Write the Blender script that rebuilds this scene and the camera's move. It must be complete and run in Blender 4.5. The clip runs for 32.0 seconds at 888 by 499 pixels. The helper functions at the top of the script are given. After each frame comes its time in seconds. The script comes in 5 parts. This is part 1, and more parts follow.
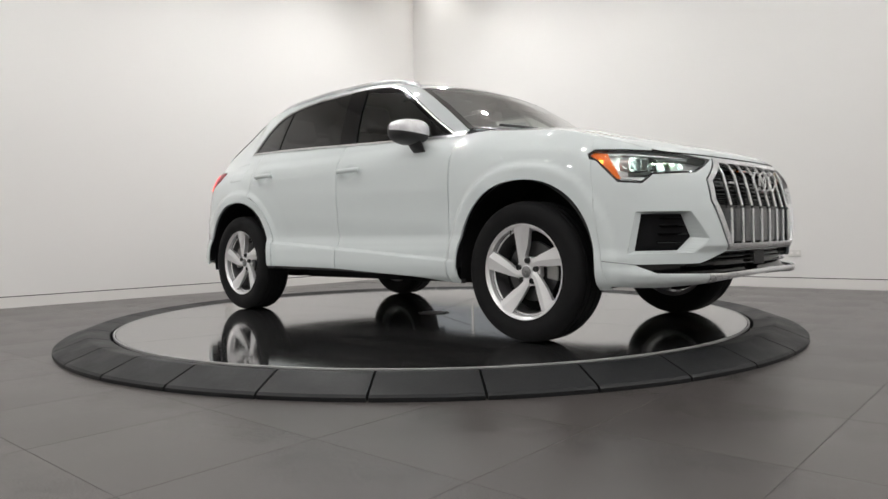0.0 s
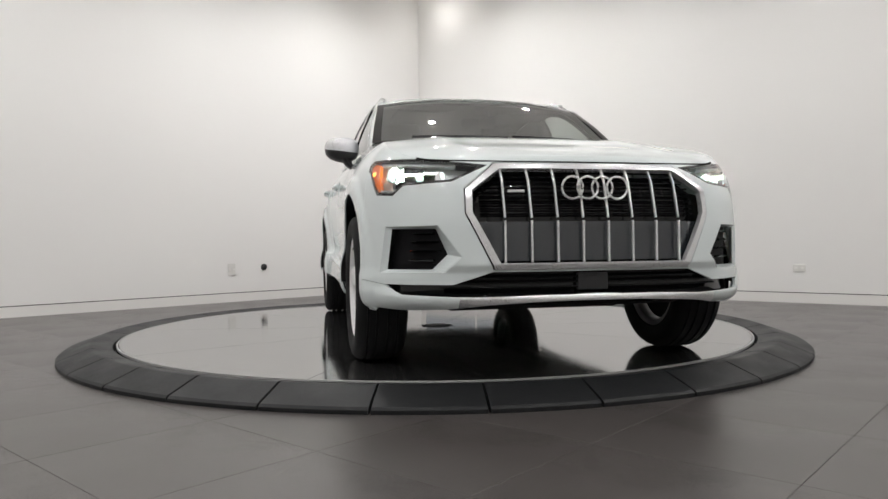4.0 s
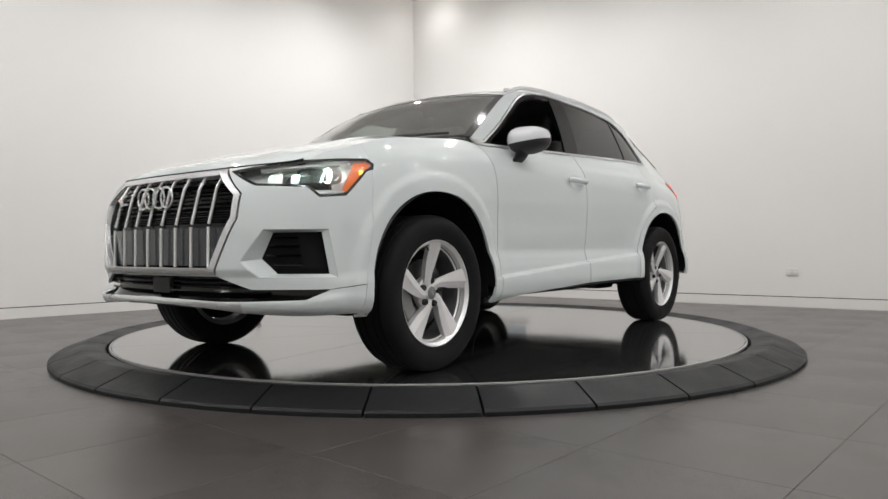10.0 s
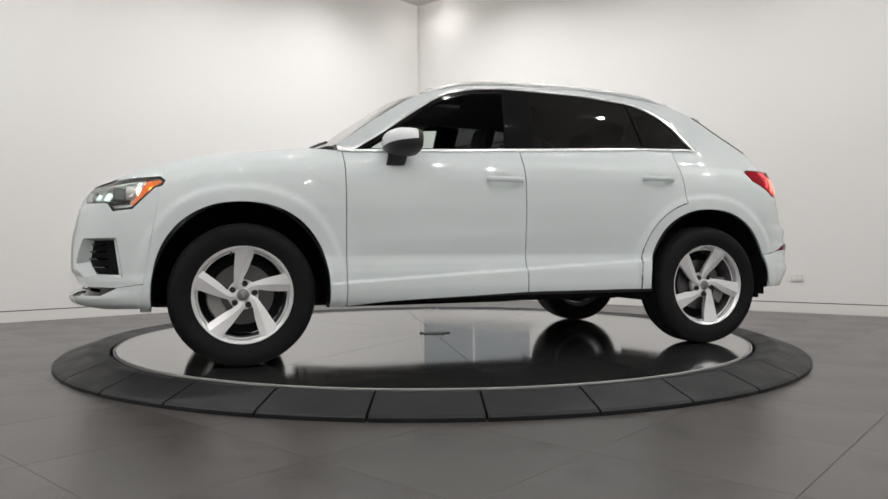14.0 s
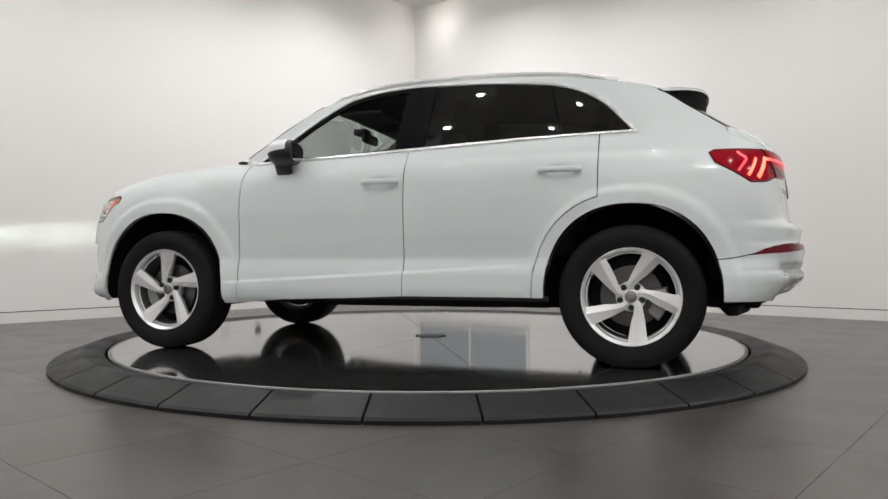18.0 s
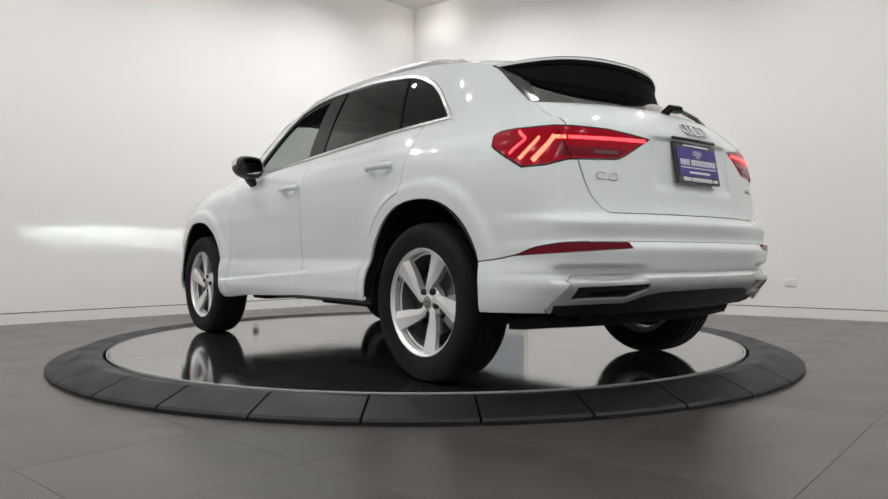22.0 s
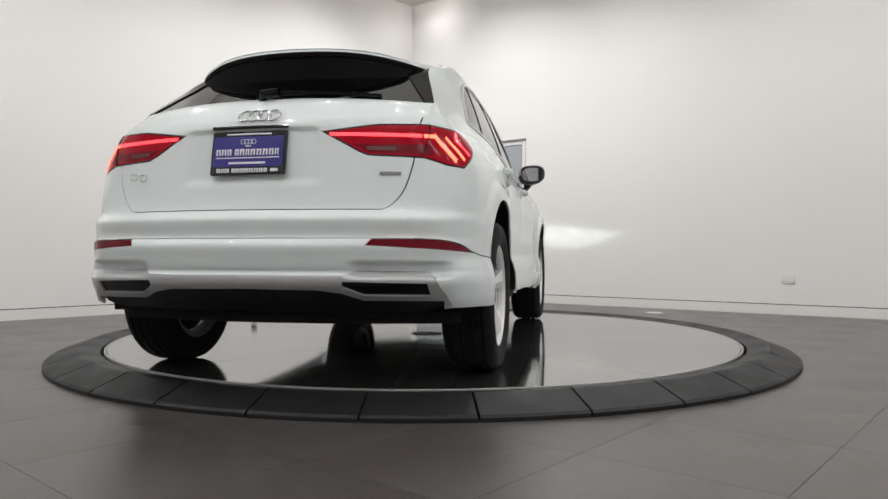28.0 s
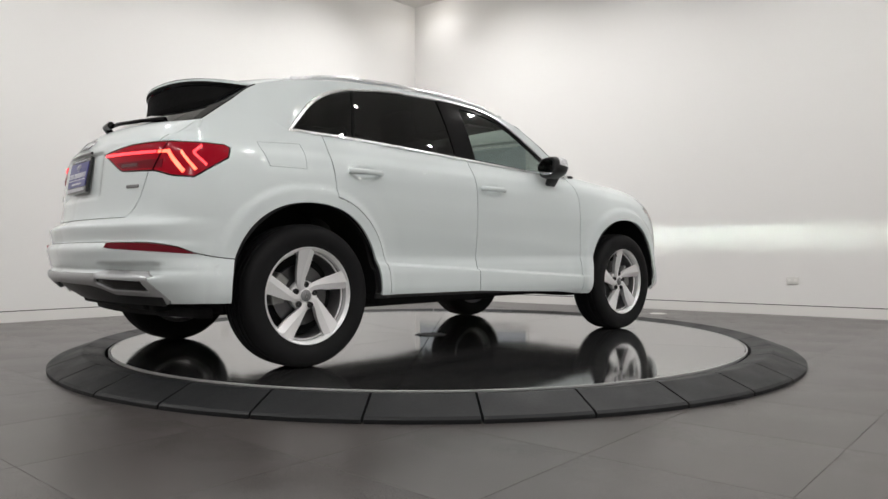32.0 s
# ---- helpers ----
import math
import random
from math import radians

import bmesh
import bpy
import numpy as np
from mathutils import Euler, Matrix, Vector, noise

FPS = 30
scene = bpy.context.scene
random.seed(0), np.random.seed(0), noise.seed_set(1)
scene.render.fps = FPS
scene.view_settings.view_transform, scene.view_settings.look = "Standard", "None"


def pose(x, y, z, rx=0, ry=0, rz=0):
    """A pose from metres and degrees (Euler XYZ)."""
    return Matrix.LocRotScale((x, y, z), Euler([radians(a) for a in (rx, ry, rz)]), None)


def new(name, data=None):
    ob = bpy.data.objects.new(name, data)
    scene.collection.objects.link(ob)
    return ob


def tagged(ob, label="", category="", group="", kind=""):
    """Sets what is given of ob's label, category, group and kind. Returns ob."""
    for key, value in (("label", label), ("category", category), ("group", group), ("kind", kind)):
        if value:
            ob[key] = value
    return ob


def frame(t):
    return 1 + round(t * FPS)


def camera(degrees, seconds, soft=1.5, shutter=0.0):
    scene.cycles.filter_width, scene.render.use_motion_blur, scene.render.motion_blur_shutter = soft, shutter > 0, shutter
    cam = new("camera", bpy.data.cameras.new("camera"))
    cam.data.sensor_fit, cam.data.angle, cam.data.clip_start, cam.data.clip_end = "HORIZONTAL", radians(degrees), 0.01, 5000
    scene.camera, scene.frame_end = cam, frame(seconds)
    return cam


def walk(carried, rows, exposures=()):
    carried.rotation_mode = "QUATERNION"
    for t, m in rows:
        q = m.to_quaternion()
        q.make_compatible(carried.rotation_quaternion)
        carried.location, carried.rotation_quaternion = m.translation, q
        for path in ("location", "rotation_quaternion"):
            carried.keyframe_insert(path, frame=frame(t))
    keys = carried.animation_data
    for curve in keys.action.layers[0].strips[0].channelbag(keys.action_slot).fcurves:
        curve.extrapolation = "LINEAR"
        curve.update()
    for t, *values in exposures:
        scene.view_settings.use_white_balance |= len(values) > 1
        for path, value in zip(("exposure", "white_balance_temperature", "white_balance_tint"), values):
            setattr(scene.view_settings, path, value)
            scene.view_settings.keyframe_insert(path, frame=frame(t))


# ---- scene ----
cam = camera(64.42, 32.0)
# the camera stands in one place and sways: seconds, yaw, pitch, lean
EYE = (0.0, -4.855, 0.614)
PATH = [
    (0, -0.94, -1.35, 1.01),
    (0.5, -0.93, -1.29, 1.05),
    (1, -0.85, -1.14, 0.94),
    (1.5, -0.76, -0.96, 0.95),
    (2, -0.73, -0.72, 0.78),
    (2.5, -0.72, -0.41, 0.70),
    (3, -0.72, -0.40, 0.68),
    (3.5, -0.67, -0.31, 0.67),
    (5.5, -0.68, -0.48, 0.53),
    (6, -0.63, -0.49, 0.60),
    (6.5, -0.70, -0.41, 0.56),
    (7, -0.79, -0.35, 0.49),
    (7.5, -0.99, -0.37, 0.48),
    (8, -1.23, -0.48, 0.39),
    (8.5, -1.26, -0.38, 0.40),
    (9, -1.26, -0.28, 0.41),
    (9.5, -1.23, -0.17, 0.42),
    (10, -1.11, -0.09, 0.42),
    (10.5, -1.07, -0.01, 0.39),
    (11, -1.02, 0.05, 0.43),
    (11.5, -0.94, 0.11, 0.45),
    (12, -0.93, 0.05, 0.40),
    (12.5, -0.95, 0.00, 0.34),
    (13, -1.02, 0.07, 0.34),
    (13.5, -0.95, 0.14, 0.36),
    (14, -0.79, 0.28, 0.26),
    (14.5, -0.79, 0.19, 0.20),
    (16.5, -1.00, 0.31, 0.08),
    (17, -1.02, 0.32, 0.17),
    (17.5, -1.03, 0.37, 0.11),
    (18, -1.08, 0.50, 0.04),
    (18.5, -1.13, 0.55, 0.00),
    (19, -1.19, 0.61, 0.12),
    (19.5, -1.20, 0.67, 0.08),
    (20, -1.21, 0.72, 0.06),
    (20.5, -1.23, 0.80, -0.01),
    (21, -1.23, 0.80, 0.00),
    (21.5, -1.25, 0.70, 0.03),
    (22, -1.22, 0.59, 0.07),
    (22.5, -1.22, 0.58, 0.07),
    (23, -1.20, 0.65, 0.02),
    (23.5, -1.26, 0.66, 0.06),
    (24, -1.21, 0.64, 0.05),
    (24.5, -1.17, 0.56, 0.05),
    (25, -1.18, 0.54, -0.04),
    (25.5, -1.21, 0.63, -0.07),
    (27.5, -1.37, 0.31, -0.01),
    (28, -1.36, 0.33, -0.04),
    (28.5, -1.30, 0.39, -0.04),
    (29, -1.25, 0.39, -0.15),
    (29.5, -1.17, 0.27, -0.11),
    (30, -1.10, 0.26, -0.05),
    (30.5, -1.10, 0.27, -0.04),
    (31, -1.10, 0.38, -0.04),
    (31.5, -1.09, 0.42, 0.06),
    (32, -1.09, 0.42, 0.06),
]
walk(cam, [(t, pose(*EYE, 90 + p, 0, w) @ pose(0, 0, 0, 0, 0, -r)) for t, w, p, r in PATH], [(0, 0.0), (3.5, 0.0), (5.5, -0.12), (7, -0.17), (8, -0.17), (9, -0.04), (10, 0.0), (32, 0.0)])

# ---- light ----
world = bpy.data.worlds.new("world")
scene.world = world
world.use_nodes = True
world.node_tree.nodes["Background"].inputs[0].default_value = (0.9, 0.93, 1.0, 1)
world.node_tree.nodes["Background"].inputs[1].default_value = 0.02
scene.view_settings.exposure = 0.0


def lamp(x, y, z, power, size, colour=(1.0, 0.985, 0.982)):
    data = bpy.data.lights.new("downlight", "AREA")
    data.shape, data.size, data.energy, data.color = "DISK", size, power, colour
    data.spread = radians(150)
    ob = new("downlight", data)
    ob.location = (x, y, z)
    return ob


CEILING = 4.15
CORNER = Vector((-0.22, 5.23, 0))
LEFT_WAY = Vector((-0.7071, -0.7071, 0))
RIGHT_WAY = Vector((0.781, -0.6245, 0))
# small downlights in rows parallel to the two bright walls, the rows along the walls stronger
SPOTS = []
ROW = {3.5: 28, 5.5: 23, 7.5: 19.5, 9.5: 19}
grid_at = [(0.40, 0.58, 3.0), (1.1, 1.9, 20), (1.9, 1.1, 21)] + [(1.5, v, p) for v, p in ROW.items()] + [(u, 1.5, p * 1.12) for u, p in ROW.items()]
grid_at += [(u, v, 2.0 if max(u, v) < 6.5 else 8) for u in (3.3, 4.7, 6.1, 7.5) for v in (3.3, 4.7, 6.1, 7.5)]
grid_at += [(9.5, v, 21) for v in (3.5, 5.5, 7.5, 9.5)] + [(u, 9.5, 21) for u in (3.5, 5.5, 7.5)]
for u, v, power in grid_at:
    p = CORNER + LEFT_WAY * u + RIGHT_WAY * v
    SPOTS.append(p)
    lamp(p.x, p.y, CEILING - 0.06, power, 0.075)


# ---- materials ----
def nodes_of(m):
    m.use_nodes = True
    return m.node_tree.nodes, m.node_tree.links, m.node_tree.nodes["Principled BSDF"]


def material(name, colour, rough=0.5, metal=0.0, coat=0.0, vary=0.06, grain=60.0, bump=0.0, blotch=1.5, rough_vary=0.08, ior=1.5, emit=0.0, emit_colour=None, spec=0.5):
    """A surface whose colour, gloss and relief vary at two scales."""
    m = bpy.data.materials.new(name)
    n, l, b = nodes_of(m)
    b.inputs["Metallic"].default_value, b.inputs["IOR"].default_value = metal, ior
    b.inputs["Coat Weight"].default_value, b.inputs["Coat Roughness"].default_value = coat, 0.03
    b.inputs["Specular IOR Level"].default_value = spec
    at = n.new("ShaderNodeTexCoord")
    big, fine = n.new("ShaderNodeTexNoise"), n.new("ShaderNodeTexNoise")
    big.inputs["Scale"].default_value, fine.inputs["Scale"].default_value = blotch, grain
    big.inputs["Detail"].default_value, fine.inputs["Detail"].default_value = 4, 3
    l.new(at.outputs["Object"], big.inputs["Vector"])
    l.new(at.outputs["Object"], fine.inputs["Vector"])
    both = n.new("ShaderNodeMath")
    both.operation = "MULTIPLY_ADD"
    l.new(big.outputs["Fac"], both.inputs[0])
    both.inputs[1].default_value = 0.6
    half = n.new("ShaderNodeMath")
    half.operation = "MULTIPLY"
    half.inputs[1].default_value = 0.4
    l.new(fine.outputs["Fac"], half.inputs[0])
    l.new(half.outputs[0], both.inputs[2])
    ramp = n.new("ShaderNodeMapRange")
    ramp.inputs["From Min"].default_value, ramp.inputs["From Max"].default_value = 0.3, 0.7
    ramp.inputs["To Min"].default_value, ramp.inputs["To Max"].default_value = 1 - vary, 1 + vary
    l.new(both.outputs[0], ramp.inputs["Value"])
    mul = n.new("ShaderNodeVectorMath")
    mul.operation = "SCALE"
    mul.inputs[0].default_value = colour
    l.new(ramp.outputs[0], mul.inputs["Scale"])
    l.new(mul.outputs["Vector"], b.inputs["Base Color"])
    rr = n.new("ShaderNodeMapRange")
    rr.inputs["From Min"].default_value, rr.inputs["From Max"].default_value = 0.3, 0.7
    rr.inputs["To Min"].default_value, rr.inputs["To Max"].default_value = max(0.01, rough * (1 - rough_vary * 3)), rough * (1 + rough_vary * 3)
    l.new(both.outputs[0], rr.inputs["Value"])
    l.new(rr.outputs[0], b.inputs["Roughness"])
    if bump:
        bp = n.new("ShaderNodeBump")
        bp.inputs["Strength"].default_value, bp.inputs["Distance"].default_value = min(1.0, bump * 100), 0.002
        l.new(fine.outputs["Fac"], bp.inputs["Height"])
        l.new(bp.outputs["Normal"], b.inputs["Normal"])
    if emit:
        b.inputs["Emission Color"].default_value = (*(emit_colour or colour), 1)
        b.inputs["Emission Strength"].default_value = emit
    return m


def glass(name, tint, gloss=0.015, face=0.08, haze=0.0):
    """A thin pane: it lets light through with its tint, and mirrors more the flatter it is looked at."""
    m = bpy.data.materials.new(name)
    m.use_nodes = True
    n, l = m.node_tree.nodes, m.node_tree.links
    n.remove(n["Principled BSDF"])
    clear, shine, mix, weight = n.new("ShaderNodeBsdfTransparent"), n.new("ShaderNodeBsdfGlossy"), n.new("ShaderNodeMixShader"), n.new("ShaderNodeLayerWeight")
    clear.inputs["Color"].default_value = (*tint, 1)
    shine.inputs["Roughness"].default_value = gloss
    weight.inputs["Blend"].default_value = 0.5
    power, scale = n.new("ShaderNodeMath"), n.new("ShaderNodeMath")
    power.operation, scale.operation = "POWER", "MULTIPLY_ADD"
    power.inputs[1].default_value = 4.0
    scale.inputs[1].default_value, scale.inputs[2].default_value = 1 - face, face
    l.new(weight.outputs["Facing"], power.inputs[0])
    l.new(power.outputs[0], scale.inputs[0])
    l.new(scale.outputs[0], mix.inputs[0])
    l.new(clear.outputs[0], mix.inputs[1])
    l.new(shine.outputs[0], mix.inputs[2])
    out = mix
    # a translucent share makes the lamp lens glow, standing in for glare
    if haze:
        out, scatter = n.new("ShaderNodeMixShader"), n.new("ShaderNodeBsdfTranslucent")
        out.inputs[0].default_value = haze
        l.new(mix.outputs[0], out.inputs[1])
        l.new(scatter.outputs[0], out.inputs[2])
    l.new(out.outputs[0], n["Material Output"].inputs["Surface"])
    return m


PAINT = material("white car paint", (0.655, 0.708, 0.708), 0.5, coat=1.0, spec=0.25, vary=0.012, grain=900, rough_vary=0.05)
PAINT_MATT = material("satin silver trim", (0.74, 0.75, 0.76), 0.26, metal=0.75, vary=0.02, grain=500)
DIFFUSER_SILVER = material("satin diffuser silver", (0.46, 0.47, 0.475), 0.36, metal=0.4, vary=0.03, grain=400)
CHROME = material("polished chrome", (0.82, 0.83, 0.84), 0.09, metal=1.0, vary=0.02, grain=200)
ALLOY = material("silver painted alloy", (0.84, 0.84, 0.845), 0.34, metal=0.55, vary=0.02, grain=25, rough_vary=0.0)
# darker alloy: holds the inner rim's shade, also serves small grey parts
ALLOY_DARK = material("dark grey alloy and rim shade", (0.24, 0.24, 0.245), 0.4, metal=0.6, vary=0.05, grain=200)
RUBBER = material("black tyre rubber", (0.008, 0.008, 0.0085), 0.7, spec=0.18, vary=0.18, grain=220, bump=0.004, blotch=7)
PLASTIC = material("black moulded plastic", (0.014, 0.014, 0.015), 0.45, vary=0.12, grain=400, bump=0.002)
INLET = material("dull black inlet plastic", (0.007, 0.007, 0.008), 0.6, spec=0.15, vary=0.15, grain=400)
PILLAR_BLACK = material("black pillar film", (0.004, 0.004, 0.0045), 0.06, spec=0.3, vary=0.1)
GLOSS_BLACK = material("gloss black plastic", (0.008, 0.008, 0.009), 0.1, coat=0.6, vary=0.1)
UNDER = material("dark underbody", (0.011, 0.011, 0.0115), 0.75, spec=0.15, vary=0.25, grain=40)
GRILLE_GREY = material("grey grille screen", (0.022, 0.025, 0.029), 0.2, coat=0.5, vary=0.1, grain=90)
STEEL = material("brake disc steel", (0.12, 0.12, 0.122), 0.38, metal=1.0, vary=0.12, grain=160)
CALIPER = material("cast grey caliper", (0.30, 0.30, 0.29), 0.5, metal=0.6, vary=0.1, grain=120)
CLOTH = material("black leather upholstery", (0.022, 0.021, 0.021), 0.55, vary=0.15, grain=300, bump=0.003)
HEADLINER = material("grey roof lining", (0.10, 0.10, 0.10), 0.9, vary=0.06, grain=500)
SCREEN_GLASS = glass("windscreen glass", (0.60, 0.68, 0.64), face=0.5)
REAR_GLASS = glass("tinted rear glass", (0.05, 0.055, 0.055), face=0.26)
SIDE_GLASS = glass("clear side glass", (0.70, 0.80, 0.76))
TINTED = glass("dark privacy glass", (0.05, 0.055, 0.055), face=0.06)
LENS = glass("clear lamp lens", (0.93, 0.95, 0.95), face=0.05, haze=0.09)
AMBER = material("amber reflector", (0.85, 0.16, 0.015), 0.2, coat=0.5, vary=0.12, grain=180, emit=0.12, emit_colour=(1.0, 0.22, 0.02))
AMBER_BULB = material("amber marker lamp", (1.0, 0.3, 0.03), 0.3, emit=4.0, emit_colour=(1.0, 0.38, 0.05))
RED_LENS = material("red lamp lens", (0.11, 0.001, 0.005), 0.12, spec=0.14, vary=0.2, grain=90, emit=0.16, emit_colour=(1.0, 0.015, 0.045))
RED_DARK = material("dark red reflector", (0.15, 0.004, 0.012), 0.2, spec=0.2, vary=0.15, grain=240)
RED_GLOW = material("lit red lamp band", (1.0, 0.05, 0.05), 0.3, emit=2.4, emit_colour=(1.0, 0.04, 0.055))
RED_HOT = material("bright lamp band", (1.0, 0.1, 0.06), 0.3, emit=3.4, emit_colour=(1.0, 0.11, 0.06))
BEAM = material("lit headlamp element", (0.95, 1.0, 0.97), 0.3, emit=36000.0, emit_colour=(0.80, 1.0, 0.86))
DAYLIGHT_BAND = material("daytime lamp band", (0.9, 0.95, 0.95), 0.3, emit=0.95, emit_colour=(0.78, 1.0, 0.92))
BLUE = material("blue plate print", (0.025, 0.021, 0.20), 0.35, coat=0.2, vary=0.1, grain=60)
PRINT = material("white plate print", (0.72, 0.72, 0.76), 0.4, vary=0.04)
BADGE = material("satin badge", (0.62, 0.63, 0.64), 0.2, metal=0.9, vary=0.03)
BRIGHT = material("brushed bright trim", (0.76, 0.77, 0.77), 0.28, metal=0.85, vary=0.02, grain=300)
MIRROR_CAP = material("pale silver mirror cap", (0.70, 0.71, 0.735), 0.3, metal=0.45, coat=0.6, vary=0.02, grain=400)
LAMP_INNER = material("grey chromed lamp interior", (0.55, 0.56, 0.56), 0.36, metal=0.4, vary=0.1, grain=120)
GAP = material("dark joint", (0.006, 0.006, 0.006), 0.9, spec=0.08, vary=0.1)
WALL = material("white wall paint", (0.80, 0.79, 0.772), 0.7, vary=0.012, grain=260, bump=0.0012, blotch=0.5)
CEIL = material("white ceiling paint", (0.74, 0.73, 0.71), 0.85, vary=0.02, grain=120)
SKIRT = material("white skirting paint", (0.78, 0.765, 0.74), 0.45, vary=0.015, grain=200)
TILE = material("dark grey floor tile", (0.0605, 0.0538, 0.0508), 0.30, spec=0.55, vary=0.10, grain=320, bump=0.0016, blotch=1.1)
GROUT = material("grey grout", (0.05, 0.047, 0.045), 0.9, vary=0.1, grain=300)
RING = material("black rubber-coated ramp", (0.0105, 0.0112, 0.012), 0.5, spec=0.24, vary=0.14, grain=160, bump=0.002, blotch=5)
DISC = material("polished turntable plate", (0.36, 0.36, 0.358), 0.075, metal=0.95, vary=0.10, grain=9, blotch=1.6, rough_vary=0.12)
TRIM = material("bright metal edge", (0.36, 0.36, 0.355), 0.45, metal=0.2, vary=0.06)
SOCKET = material("white socket plastic", (0.7, 0.69, 0.66), 0.4, vary=0.02)
BEAM_LENS = material("lit projector lens", (0.9, 1.0, 0.95), 0.3, emit=26.0, emit_colour=(0.82, 1.0, 0.89))
LAMP_GLOW = material("lit lamp diffuser", (1, 0.97, 0.92), 0.5, emit=60.0, emit_colour=(1.0, 0.95, 0.89))


# ---- mesh helpers ----
def link(name, me, mat, parent=None, label="", smooth=False):
    me.materials.append(mat)
    if smooth:
        me.shade_smooth()
    ob = new(name, me)
    ob.parent = parent
    if label:
        tagged(ob, label)
    return ob


def part(name, bm, mat, parent=None, label="", smooth=False):
    me = bpy.data.meshes.new(name)
    bmesh.ops.recalc_face_normals(bm, faces=bm.faces)
    bm.to_mesh(me)
    bm.free()
    return link(name, me, mat, parent, label, smooth)


def soft_part(name, bm, mat, parent=None, label="", angle=40):
    """A part with smooth shading that keeps edges sharper than the angle."""
    bmesh.ops.recalc_face_normals(bm, faces=bm.faces)
    for e in bm.edges:
        if len(e.link_faces) == 2 and e.calc_face_angle(0) > radians(angle):
            e.smooth = False
    for f in bm.faces:
        f.smooth = True
    me = bpy.data.meshes.new(name)
    bm.to_mesh(me)
    bm.free()
    return link(name, me, mat, parent, label)


def box(bm, x0, x1, y0, y1, z0, z1, bevel=0.0, m=None):
    made = bmesh.ops.create_cube(bm, size=1)["verts"]
    for v in made:
        v.co = Vector(((x0 + x1) / 2 + v.co.x * (x1 - x0), (y0 + y1) / 2 + v.co.y * (y1 - y0), (z0 + z1) / 2 + v.co.z * (z1 - z0)))
    if m:
        bmesh.ops.transform(bm, matrix=m, verts=made)
    if bevel:
        edges = {e for v in made for e in v.link_edges}
        bmesh.ops.bevel(bm, geom=list(edges), offset=bevel, segments=2, profile=0.5, affect="EDGES")
    return bm


def lathe(bm, profile, steps, m=None, closed=False):
    """Turns (radius, height) pairs round the z axis."""
    rings = []
    for k in range(steps):
        a = 2 * math.pi * k / steps
        rings.append([bm.verts.new((r * math.cos(a), r * math.sin(a), h)) for r, h in profile])
    n = len(profile)
    for k in range(steps):
        a, b = rings[k], rings[(k + 1) % steps]
        for j in range(n if closed else n - 1):
            bm.faces.new((a[j], b[j], b[(j + 1) % n], a[(j + 1) % n]))
    if m:
        bmesh.ops.transform(bm, matrix=m, verts=[v for r in rings for v in r])
    return bm


def tube(bm, pts, radius, steps=8, closed=False, squash=1.0):
    """A round bar along the points."""
    pts = [Vector(p) for p in pts]
    n, rings = len(pts), []
    for k, p in enumerate(pts):
        a = pts[(k - 1) % n] if closed or k else p
        b = pts[(k + 1) % n] if closed or k < n - 1 else p
        way = (b - a).normalized()
        side = way.cross(Vector((0, 0, 1)))
        if side.length < 1e-3:
            side = way.cross(Vector((0, 1, 0)))
        side.normalize()
        up = side.cross(way)
        rings.append([bm.verts.new(p + side * radius * math.cos(t) + up * radius * squash * math.sin(t)) for t in (2 * math.pi * j / steps for j in range(steps))])
    for k in range(n if closed else n - 1):
        a, b = rings[k], rings[(k + 1) % n]
        for j in range(steps):
            bm.faces.new((a[j], a[(j + 1) % steps], b[(j + 1) % steps], b[j]))
    if not closed:
        bm.faces.new(rings[0])
        bm.faces.new(rings[-1])
    return bm


def prism(bm, outline, h0, h1, m=None):
    """An outline of (a, b) pairs raised from h0 to h1."""
    low = [bm.verts.new((a, b, h0)) for a, b in outline]
    top = [bm.verts.new((a, b, h1)) for a, b in outline]
    n = len(outline)
    bm.faces.new(low)
    bm.faces.new(top)
    for k in range(n):
        bm.faces.new((low[k], low[(k + 1) % n], top[(k + 1) % n], top[k]))
    if m:
        bmesh.ops.transform(bm, matrix=m, verts=low + top)
    return bm


def curve(table):
    """A smooth function through (x, value) pairs in rising x."""
    xs, ys = [a for a, _ in table], [b for _, b in table]
    d = [(ys[k + 1] - ys[k]) / (xs[k + 1] - xs[k]) for k in range(len(xs) - 1)]
    g = [d[0]] + [0.0 if d[k - 1] * d[k] <= 0 else 2 * d[k - 1] * d[k] / (d[k - 1] + d[k]) for k in range(1, len(d))] + [d[-1]]

    def f(x):
        if x <= xs[0]:
            return ys[0]
        if x >= xs[-1]:
            return ys[-1]
        k = 0
        while x > xs[k + 1]:
            k += 1
        h = xs[k + 1] - xs[k]
        t = (x - xs[k]) / h
        return ((1 + 2 * t) * ys[k] + t * h * g[k]) * (1 - t) ** 2 + (ys[k + 1] * (3 - 2 * t) + (t - 1) * h * g[k + 1]) * t * t
    return f


